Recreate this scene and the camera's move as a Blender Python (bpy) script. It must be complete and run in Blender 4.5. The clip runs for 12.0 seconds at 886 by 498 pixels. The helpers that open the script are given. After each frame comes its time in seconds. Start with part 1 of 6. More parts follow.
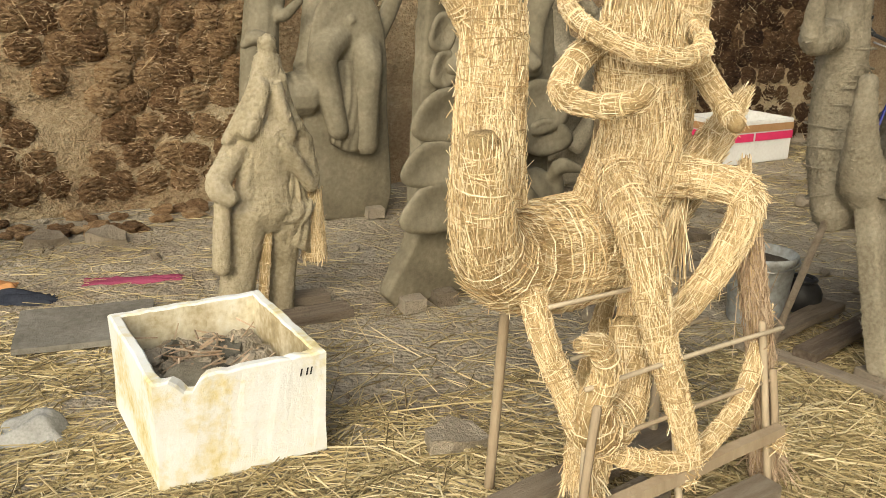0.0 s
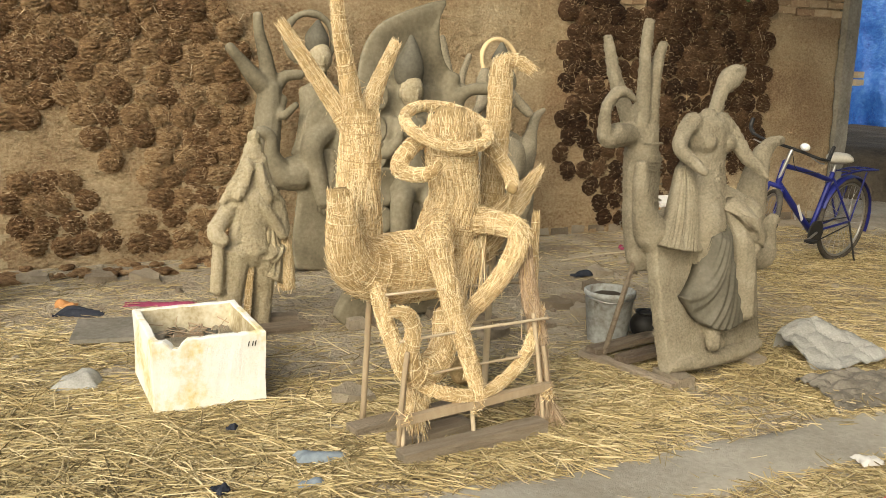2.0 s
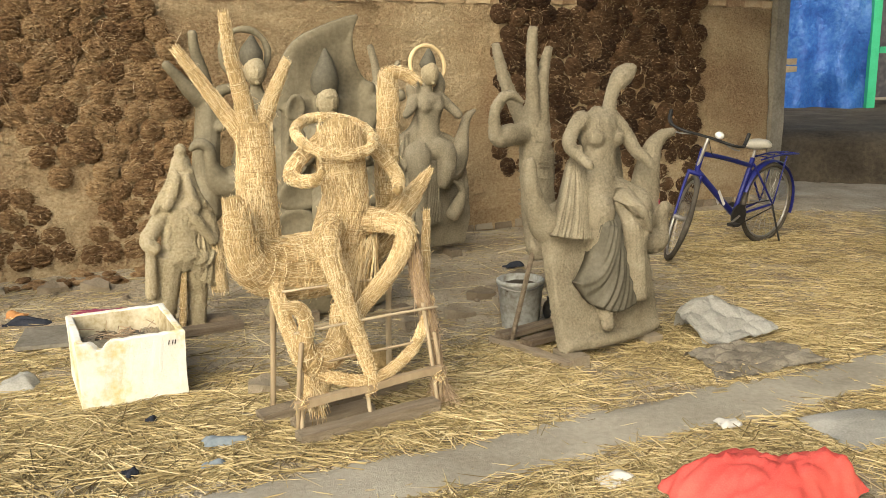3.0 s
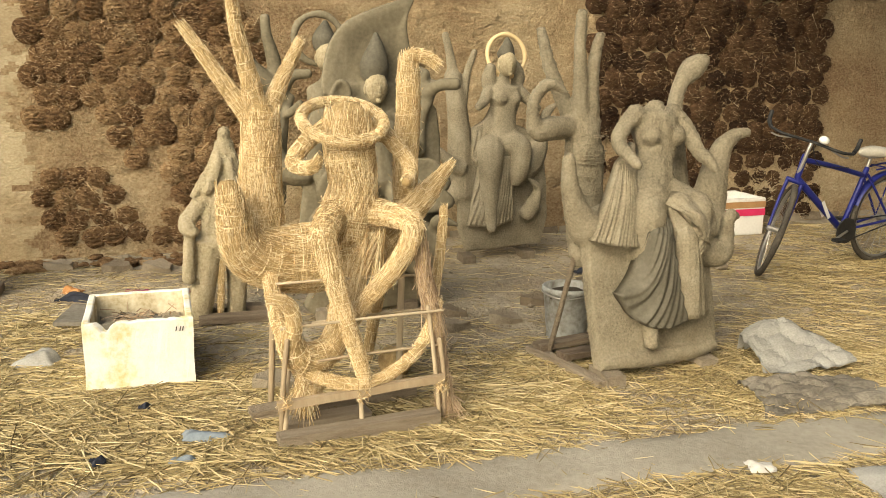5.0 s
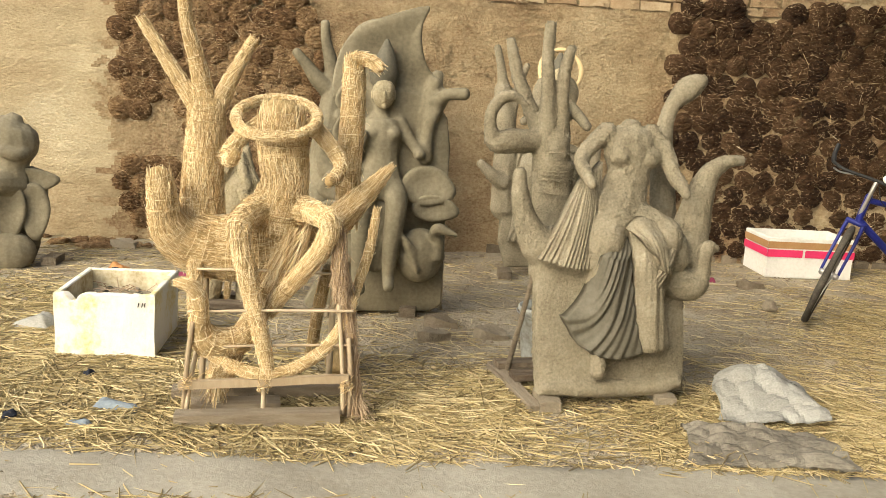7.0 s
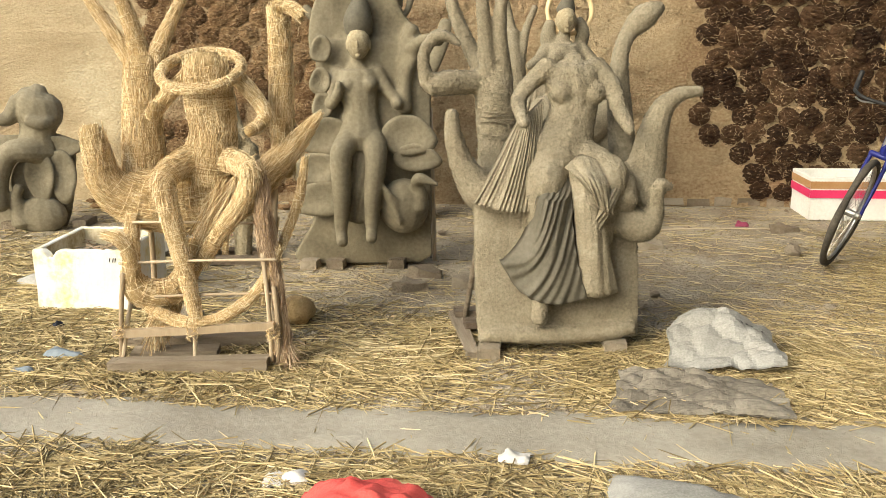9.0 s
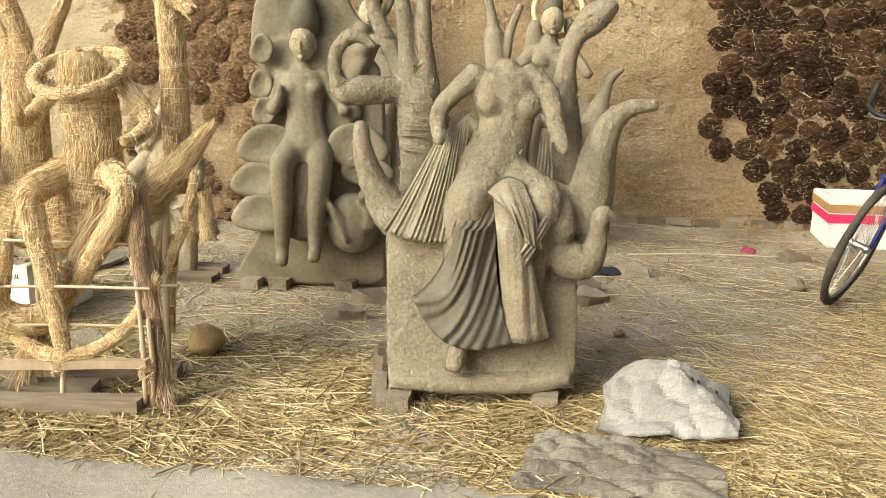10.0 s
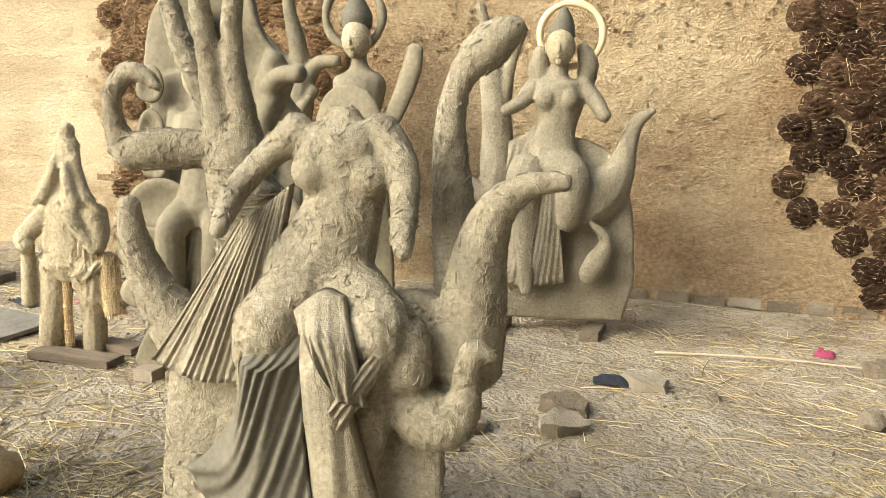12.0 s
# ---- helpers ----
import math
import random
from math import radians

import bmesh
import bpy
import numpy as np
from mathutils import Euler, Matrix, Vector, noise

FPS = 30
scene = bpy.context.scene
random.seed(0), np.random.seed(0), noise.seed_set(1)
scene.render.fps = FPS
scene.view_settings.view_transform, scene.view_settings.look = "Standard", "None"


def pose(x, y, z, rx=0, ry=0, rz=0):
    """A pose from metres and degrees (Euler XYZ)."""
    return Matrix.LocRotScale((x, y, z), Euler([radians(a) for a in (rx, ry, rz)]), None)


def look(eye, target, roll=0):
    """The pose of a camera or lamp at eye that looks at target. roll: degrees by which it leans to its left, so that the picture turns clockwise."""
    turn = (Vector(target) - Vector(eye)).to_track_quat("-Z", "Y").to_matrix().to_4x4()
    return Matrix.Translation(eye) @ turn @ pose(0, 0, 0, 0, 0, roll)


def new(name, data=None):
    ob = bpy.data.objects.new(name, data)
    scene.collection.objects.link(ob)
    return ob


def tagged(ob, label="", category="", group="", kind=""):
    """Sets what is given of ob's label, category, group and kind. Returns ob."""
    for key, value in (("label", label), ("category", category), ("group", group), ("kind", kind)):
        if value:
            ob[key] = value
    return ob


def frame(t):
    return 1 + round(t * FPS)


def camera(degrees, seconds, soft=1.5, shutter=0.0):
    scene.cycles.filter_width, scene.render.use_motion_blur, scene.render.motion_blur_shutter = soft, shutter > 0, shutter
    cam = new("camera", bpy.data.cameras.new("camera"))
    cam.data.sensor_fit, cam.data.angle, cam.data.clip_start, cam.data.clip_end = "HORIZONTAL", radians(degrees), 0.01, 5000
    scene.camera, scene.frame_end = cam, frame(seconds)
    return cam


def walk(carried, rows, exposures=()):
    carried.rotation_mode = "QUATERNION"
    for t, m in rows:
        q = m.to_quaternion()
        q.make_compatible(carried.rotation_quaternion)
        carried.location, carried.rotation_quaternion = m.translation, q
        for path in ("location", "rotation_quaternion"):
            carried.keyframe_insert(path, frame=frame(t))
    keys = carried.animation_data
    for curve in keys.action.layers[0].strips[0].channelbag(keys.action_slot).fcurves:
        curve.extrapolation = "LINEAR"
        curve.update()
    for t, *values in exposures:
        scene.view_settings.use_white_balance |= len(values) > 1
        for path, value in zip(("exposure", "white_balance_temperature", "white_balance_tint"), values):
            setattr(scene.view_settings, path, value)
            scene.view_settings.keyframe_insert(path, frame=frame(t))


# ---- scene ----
cam = camera(52.9, 12.0, soft=0.8)
METRES, EYE, TILT, LEAN, TURN = 7.576, 1.36, 0.0, 0.0, 0.0
EXPOSURE, KELVIN, TINT = 0.60, 6400.0, 2.0
ROWS = [
    (0.0, 0.0, 0.0, 0.0, 0.44, -17.43, -1.39),
    (0.5, 0.0218, -0.0459, -0.0059, 1.44, -18.72, -2.85),
    (1.0, 0.0427, -0.0989, -0.0027, 2.96, -18.4, -3.84),
    (1.5, 0.0721, -0.1421, 0.0074, 4.73, -15.08, -2.46),
    (2.0, 0.0933, -0.182, 0.0183, 4.36, -11.8, -1.62),
    (2.5, 0.1203, -0.2095, 0.0248, 2.79, -11.0, -0.5),
    (3.0, 0.158, -0.222, 0.0274, 3.76, -11.96, 0.83),
    (5.0, 0.2261, -0.1697, 0.019, 13.33, -12.07, -0.42),
    (5.5, 0.2582, -0.1463, 0.0153, 16.51, -11.37, -1.77),
    (6.0, 0.2944, -0.1199, 0.016, 18.45, -10.19, -2.2),
    (6.5, 0.3385, -0.1093, 0.016, 23.32, -10.76, -4.03),
    (7.0, 0.3662, -0.1175, 0.0159, 26.32, -11.27, -3.18),
    (7.5, 0.3986, -0.1296, 0.0191, 27.1, -12.25, -1.61),
    (9.5, 0.4803, -0.0019, 0.0065, 37.06, -14.17, -0.06),
    (10.0, 0.49, 0.0533, 0.009, 38.88, -14.03, -0.43),
    (10.5, 0.4899, 0.1009, 0.0125, 41.07, -13.49, 0.36),
    (11.0, 0.5039, 0.1408, 0.0115, 45.14, -12.99, -0.04),
    (11.5, 0.5014, 0.1945, 0.011, 46.82, -13.06, -0.21),
    (12.0, 0.474, 0.2596, 0.0118, 48.78, -12.56, -0.29),
]
walk(cam, [(t, pose(0, 0, EYE, TILT, LEAN, TURN) @ pose(METRES * x, METRES * y, METRES * z, 90 + pitch, roll, yaw)) for t, x, y, z, yaw, pitch, roll in ROWS],
     [(t, EXPOSURE + e, KELVIN + k, TINT) for t, e, k in ((0.0, -0.4, 0), (3.0, -0.22, 250), (5.0, -0.15, 600), (6.5, 0.02, 300), (9.5, 0.2, 0), (12.0, 0.72, -250))])

# ---------- light ----------
world = bpy.data.worlds.new("sky")
scene.world = world
world.use_nodes = True
wt = world.node_tree
sky = wt.nodes.new("ShaderNodeTexSky")
sky.sky_type = "NISHITA"
sky.sun_disc = False
sky.sun_elevation, sky.sun_rotation = radians(33), radians(197)
sky.air_density, sky.dust_density, sky.ozone_density = 1.0, 6.0, 0.4
wt.links.new(sky.outputs[0], wt.nodes["Background"].inputs[0])
wt.nodes["Background"].inputs[1].default_value = 0.15
sun = new("sun", bpy.data.lights.new("sun", "SUN"))
sun.data.energy, sun.data.angle, sun.data.color = 1.5, radians(60), (1.0, 0.93, 0.82)
sun.matrix_world = look((-2.0, -6.4, 4.4), (0, 0, 0))


# ---------- materials ----------
def material(name, colours, scale=6.0, fine=60.0, rough=0.9, bump=0.4, bump_scale=40.0, island=0.0, per_object=0.0,
             stretch=(1, 1, 1), metal=0.0, depth=0.02, grain=0.4):
    """Two scales of noise through a ramp of colours, with fine relief."""
    m = bpy.data.materials.new(name)
    m.use_nodes = True
    nodes, links = m.node_tree.nodes, m.node_tree.links
    bsdf = nodes["Principled BSDF"]
    bsdf.inputs["Roughness"].default_value, bsdf.inputs["Metallic"].default_value = rough, metal
    bsdf.inputs["Specular IOR Level"].default_value = 0.25
    co = nodes.new("ShaderNodeTexCoord")
    mp = nodes.new("ShaderNodeMapping")
    mp.inputs["Scale"].default_value = stretch
    links.new(co.outputs["Object"], mp.inputs[0])
    vec = mp.outputs[0]
    if per_object:
        info = nodes.new("ShaderNodeObjectInfo")
        add = nodes.new("ShaderNodeVectorMath")
        mul = nodes.new("ShaderNodeMath")
        mul.operation, mul.inputs[1].default_value = "MULTIPLY", 37.0
        links.new(info.outputs["Random"], mul.inputs[0])
        links.new(vec, add.inputs[0])
        links.new(mul.outputs[0], add.inputs[1])
        vec = add.outputs[0]

    def noise_node(s, detail, distortion=0.0):
        n = nodes.new("ShaderNodeTexNoise")
        n.inputs["Scale"].default_value, n.inputs["Detail"].default_value = s, detail
        n.inputs["Distortion"].default_value = distortion
        links.new(vec, n.inputs["Vector"])
        return n.outputs[0]

    def mixed(a, b, f):
        x = nodes.new("ShaderNodeMix")
        x.inputs["Factor"].default_value = f
        links.new(a, x.inputs["A"])
        links.new(b, x.inputs["B"])
        return x.outputs["Result"]

    value = mixed(noise_node(scale, 6.0, 0.3), noise_node(fine, 4.0), grain)
    if island:
        geo = nodes.new("ShaderNodeNewGeometry")
        value = mixed(value, geo.outputs["Random Per Island"], island)
    if per_object:
        value = mixed(value, info.outputs["Random"], per_object)
    ramp = nodes.new("ShaderNodeValToRGB")
    lo, hi = (0.30, 0.70) if not island else (0.2, 0.8)
    for i, c in enumerate(colours):
        pos = lo + (hi - lo) * i / max(1, len(colours) - 1)
        e = ramp.color_ramp.elements[i] if i < 2 else ramp.color_ramp.elements.new(pos)
        e.position, e.color = pos, (*c, 1)
    links.new(value, ramp.inputs[0])
    links.new(ramp.outputs[0], bsdf.inputs["Base Color"])
    if bump:
        b = nodes.new("ShaderNodeBump")
        b.inputs["Strength"].default_value, b.inputs["Distance"].default_value = bump, depth
        links.new(mixed(noise_node(bump_scale, 8.0), noise_node(bump_scale * 4, 3.0), 0.35), b.inputs["Height"])
        links.new(b.outputs[0], bsdf.inputs["Normal"])
    return m


EARTH = material("dry_earth", [(.20, .16, .115), (.34, .29, .215), (.46, .41, .325)], 2.2, 30, .95, .9, 13, depth=.06, grain=.34)
PATH = material("pale_path", [(.25, .225, .185), (.335, .31, .26), (.41, .385, .33)], 2.2, 40, .9, .35, 50)
STRAW = material("straw", [(.44, .31, .155), (.68, .51, .28), (.81, .66, .41), (.89, .78, .55)], 3, 30, .6, 0, island=.8)
STRAW_CORE = material("straw_core", [(.33, .22, .10), (.55, .40, .20), (.70, .54, .31)], 14, 90, .75, .9, 120)
STRAW_GROUND = material("loose_straw", [(.15, .115, .06), (.33, .26, .13), (.48, .385, .20), (.66, .56, .35)], 1.2, 30, .85, 0, island=.6)
JUTE = material("jute", [(.26, .18, .11), (.46, .34, .23), (.58, .46, .33)], 5, 40, .8, 0, island=.6)
CLAY_DRY = material("drying_clay", [(.20, .170, .118), (.315, .275, .20), (.42, .372, .285)], 7, 85, .93, .9, 80, depth=.018, grain=.5)
CLAY_PALE = material("pale_clay", [(.29, .24, .15), (.45, .385, .26), (.58, .51, .375)], 6, 70, .93, .9, 70, depth=.02, grain=.5)
CLAY_GREY = material("grey_clay", [(.115, .098, .066), (.20, .175, .122), (.31, .275, .20)], 3.2, 45, .8, .35, 50, depth=.01, grain=.3)
CLAY_WET = material("wet_clay", [(.075, .068, .052), (.115, .105, .08), (.16, .145, .115)], 6, 60, .7, .3, 60, depth=.01)
PLASTER = material("mud_plaster", [(.21, .12, .065), (.32, .215, .125), (.44, .33, .20), (.55, .44, .285), (.68, .58, .41)], .9, 45, .95, 1.0, 24, stretch=(1, 1, 1.3), depth=.08, grain=.34)
# paler plaster on the wall left of the dung cakes
PLASTER_PALE = material("pale_plaster", [(.30, .22, .13), (.43, .335, .21), (.53, .44, .29), (.64, .56, .40)], 1.1, 45, .95, .8, 24, stretch=(1, 1, 1.6), depth=.07, grain=.34)
# fibres of the right-hand cakes, darkened for the shade there too
FIBRE_DARK = material("dark_fibre_with_shade", [(.04, .02, .01), (.11, .06, .03), (.20, .125, .07), (.42, .31, .19)], 3, 30, .85, 0, island=.75)
BRICK = material("old_brick", [(.27, .175, .105), (.42, .31, .195), (.55, .45, .31)], 9, 60, .95, .8, 50, per_object=.35)
BRICK_GREY = material("mud_brick", [(.20, .16, .115), (.31, .26, .195), (.41, .355, .275)], 9, 60, .95, .9, 50, per_object=.4, depth=.03)
DUNG = material("dried_dung", [(.07, .036, .016), (.21, .122, .06), (.37, .24, .125), (.54, .40, .24)], 30, 150, .95, 1.0, 90, per_object=.2, depth=.03, stretch=(1, 1, 1.8))
FIBRE = material("dung_fibre", [(.07, .036, .018), (.22, .13, .065), (.38, .255, .14), (.56, .42, .26)], 3, 30, .85, 0, island=.75)
# right-hand cakes: darker brown, with the shade on that side in the colour
DUNG_DARK = material("dark_dung_with_shade", [(.018, .009, .005), (.055, .028, .014), (.11, .06, .03), (.20, .12, .065)], 26, 140, .95, 1.0, 90, per_object=.25, depth=.03, stretch=(1, 1, 1.8))
WOOD = material("weathered_wood", [(.15, .11, .078), (.31, .25, .185), (.46, .39, .30)], 5, 70, .85, .8, 40, stretch=(1, 9, 9), per_object=.3, depth=.03)
BAMBOO = material("split_bamboo", [(.33, .255, .17), (.45, .365, .255), (.56, .475, .35)], 8, 60, .6, .3, 40, stretch=(1, 1, .3), per_object=.4)
FOAM = material("dirty_foam", [(.46, .36, .12), (.72, .63, .36), (.80, .79, .73), (.83, .83, .81), (.84, .85, .83)], 4.2, 45, .7, .35, 110, depth=.008, grain=.25)
FOAM_MUDDY = material("mud_stained_foam", [(.20, .15, .085), (.42, .34, .20), (.66, .60, .44), (.80, .78, .70)], 5, 45, .8, .4, 90, depth=.01, grain=.3)
FOAM_WHITE = material("white_foam", [(.62, .60, .57), (.74, .73, .71), (.80, .80, .78)], 3, 45, .7, .2, 130, depth=.005)
PINK = material("pink_tape", [(.62, .035, .12), (.72, .05, .16)], 8, 60, .35, 0)
BROWN_TAPE = material("brown_tape", [(.36, .2, .09), (.46, .28, .14)], 8, 60, .3, 0)
BLUE_PAINT = material("blue_paint", [(.010, .013, .11), (.016, .022, .17), (.025, .034, .23)], 6, 60, .35, 0)
WHITE_PAINT = material("white_mark", [(.62, .60, .6), (.75, .74, .74)], 6, 60, .5, 0)
RUBBER = material("dusty_rubber", [(.035, .03, .026), (.075, .066, .055), (.13, .115, .09)], 9, 80, .85, .3, 90)
STEEL = material("dull_steel", [(.32, .31, .29), (.46, .45, .43)], 20, 90, .42, 0, metal=.85)
BLACK = material("black_plastic", [(.012, .012, .013), (.035, .034, .034)], 8, 60, .5, 0)
SEAT_WRAP = material("seat_cover", [(.36, .34, .29), (.55, .53, .48)], 8, 60, .4, .3, 30)
BUCKET = material("mud_stained_bucket", [(.15, .13, .10), (.34, .35, .34), (.50, .52, .53)], 5, 40, .6, .2, 40)
SACK = material("woven_sack", [(.17, .165, .15), (.31, .305, .285), (.42, .415, .395)], 4, 120, .6, .35, 160, depth=.006)
DARK_SHEET = material("muddy_plastic_sheet", [(.085, .075, .06), (.19, .17, .14), (.30, .275, .23)], 5, 60, .6, .4, 50)
RED_SACK = material("red_net_sack", [(.50, .06, .055), (.66, .10, .09), (.74, .16, .13)], 6, 200, .7, .4, 200, depth=.006)
BLUE_SHEET = material("blue_tarpaulin", [(.012, .045, .22), (.03, .11, .38), (.10, .22, .50)], 1.5, 14, .4, .6, 6, depth=.08)
GREEN_PAINT = material("green_paint", [(.03, .33, .16), (.06, .45, .25)], 4, 40, .5, 0)
CONCRETE = material("stained_concrete", [(.11, .098, .078), (.19, .175, .145), (.27, .255, .22)], 3, 40, .9, .4, 40)
# near-black for the bank, its shade in the colour; also the bucket's slurry
DARK_EARTH = material("shaded_bank_and_slurry", [(.03, .024, .017), (.07, .056, .04), (.12, .1, .07)], 2, 22, .95, .8, 14, depth=.05)
LEAF = material("dark_leaf", [(.012, .03, .01), (.03, .07, .022), (.05, .10, .035)], 4, 40, .6, 0, island=.6)
SLATE_BLUE = material("blue_grey_scrap", [(.16, .2, .24), (.26, .30, .34)], 12, 60, .7, .2, 60)
PAPER = material("pale_paper", [(.6, .58, .54), (.72, .70, .67)], 12, 60, .8, .2, 60)
CLOTH_RED = material("magenta_cloth", [(.24, .04, .09), (.34, .07, .13)], 12, 60, .9, .3, 60)
CLOTH_DARK = material("navy_cloth", [(.015, .018, .03), (.04, .045, .06)], 12, 60, .9, .3, 60)
CLOTH_ORANGE = material("orange_cloth", [(.42, .19, .07), (.52, .28, .12)], 12, 60, .9, .3, 60)
GLASS_LAMP = material("lamp_glass", [(.78, .78, .78), (.85, .85, .85)], 5, 20, .1, 0)
SHADE_WALL = material("shed_front_shade", [(.02, .02, .03), (.05, .05, .06), (.12, .11, .11)], 1.2, 9, .8, .2, 10)


# ---------- mesh helpers ----------
def ob_from(name, verts, faces, mat, parent=None, label="", smooth=False, m=None):
    me = bpy.data.meshes.new(name)
    me.from_pydata([tuple(v) for v in verts], [], faces)
    for x in (mat if isinstance(mat, (list, tuple)) else [mat]):
        me.materials.append(x)
    me.polygons.foreach_set("use_smooth", [smooth] * len(me.polygons))
    me.update()
    ob = new(name, me)
    if parent:
        ob.parent = parent
    if m is not None:
        ob.matrix_basis = m
    if label:
        ob["label"] = label
    return ob


def part(name, bm, mat, parent=None, label="", smooth=False, m=None):
    bmesh.ops.recalc_face_normals(bm, faces=bm.faces)
    me = bpy.data.meshes.new(name)
    bm.to_mesh(me)
    bm.free()
    me.materials.append(mat)
    me.polygons.foreach_set("use_smooth", [smooth] * len(me.polygons))
    ob = new(name, me)
    if parent:
        ob.parent = parent
    if m is not None:
        ob.matrix_basis = m
    if label:
        ob["label"] = label
    return ob


def thing(name, m, label, category, group="", kind=""):
    ob = new(name)
    ob.empty_display_size = 0.1
    ob.matrix_basis = m
    return tagged(ob, label, category, group, kind)


def box_bm(sx, sy, sz, bevel=0.004, at=(0, 0, 0), wobble=0.0, taper=0.0, cuts=0):
    bm = bmesh.new()
    bmesh.ops.create_cube(bm, size=1)
    if cuts:
        bmesh.ops.subdivide_edges(bm, edges=bm.edges[:], cuts=cuts, use_grid_fill=True)
    elif bevel:
        bmesh.ops.bevel(bm, geom=bm.edges[:], offset=bevel / max(sx, sy, sz) * 1.6, segments=1, affect="EDGES")
    for v in bm.verts:
        k = 1 + taper * v.co.z
        v.co = Vector((v.co.x * sx * k + at[0], v.co.y * sy * k + at[1], v.co.z * sz + at[2]))
        if wobble:
            v.co += noise.noise_vector(v.co * 9 + Vector((sx * 50, sy * 70, sz * 90))) * wobble
    return bm


def rod_bm(points, r, n=8, r_end=None):
    v, f = tube([(*p, r if r_end is None else r + (r_end - r) * i / (len(points) - 1)) for i, p in enumerate(points)], n, 1, 3)
    bm = bmesh.new()
    vs = [bm.verts.new(p) for p in v]
    for q in f:
        bm.faces.new([vs[i] for i in q])
    return bm


def spline(pts, steps):
    """Catmull-Rom through rows of numbers."""
    p = [np.array(q, float) for q in pts]
    p = [2 * p[0] - p[1]] + p + [2 * p[-1] - p[-2]]
    out = []
    for i in range(1, len(p) - 2):
        a, b, c, d = p[i - 1:i + 3]
        for k in range(steps):
            t = k / steps
            out.append(.5 * (2 * b + (c - a) * t + (2 * a - 5 * b + 4 * c - d) * t * t + (3 * b - 3 * c + d - a) * t ** 3))
    out.append(p[-2])
    return out


def tube_rings(pts, steps=4):
    q = spline(pts, steps) if steps > 1 else [np.array(p, float) for p in pts]
    rings, side = [], None
    for i, p in enumerate(q):
        t = q[min(i + 1, len(q) - 1)][:3] - q[max(i - 1, 0)][:3]
        t = t / (np.linalg.norm(t) + 1e-9)
        if side is None:
            side = np.cross(t, (0, 1, 0)) if abs(t[1]) < .9 else np.cross(t, (1, 0, 0))
        side = side - t * np.dot(side, t)
        side = side / (np.linalg.norm(side) + 1e-9)
        rings.append((p[:3], t, side, np.cross(t, side), max(p[3], .002)))
    return rings


def tube(pts, n=12, squash=1.0, steps=4):
    """A closed tapered tube with rounded ends along (x, y, z, radius)."""
    rings = tube_rings(pts, steps)
    c, t, s, b, r = rings[0]
    rings = [(c - t * r * .55, t, s, b, r * .62)] + rings
    c, t, s, b, r = rings[-1]
    rings = rings + [(c + t * r * .55, t, s, b, r * .62)]
    v, f = [], []
    for c, t, s, b, r in rings:
        for k in range(n):
            a = 2 * math.pi * k / n
            o = (s * math.cos(a) + b * math.sin(a)) * r
            o[1] *= squash
            v.append(c + o)
    for i in range(len(rings) - 1):
        for k in range(n):
            j = (k + 1) % n
            f.append((i * n + k, i * n + j, (i + 1) * n + j, (i + 1) * n + k))
    f.append(tuple(range(n - 1, -1, -1)))
    f.append(tuple(range((len(rings) - 1) * n, len(rings) * n)))
    return v, f


def sticks(starts, ways, lengths, radii, bend, rng, segs=1):
    """Many thin three-sided straws as arrays of vertices and faces."""
    n = len(starts)
    ways = ways / np.linalg.norm(ways, axis=1, keepdims=True)
    up = rng.normal(size=(n, 3))
    a = np.cross(ways, up)
    a /= np.linalg.norm(a, axis=1, keepdims=True)
    b = np.cross(ways, a)
    rows = []
    for k in range(segs + 1):
        u = k / segs
        c = starts + ways * (lengths * (u - .5))[:, None] + bend * (4 * (u - .5) ** 2)[..., None] if np.ndim(u) else starts + ways * (lengths * (u - .5))[:, None] + bend * (4 * (u - .5) ** 2)
        for j in range(3):
            an = 2 * math.pi * j / 3
            rows.append(c + (a * math.cos(an) + b * math.sin(an)) * radii[:, None])
    v = np.stack(rows, 1).reshape(-1, 3)
    m = 3 * (segs + 1)
    faces = []
    for k in range(segs):
        for j in range(3):
            q = (j + 1) % 3
            faces.append((k * 3 + j, k * 3 + q, k * 3 + 3 + q, k * 3 + 3 + j))
    f = (np.arange(n)[:, None, None] * m + np.array(faces)[None]).reshape(-1, 4)
    return v, f


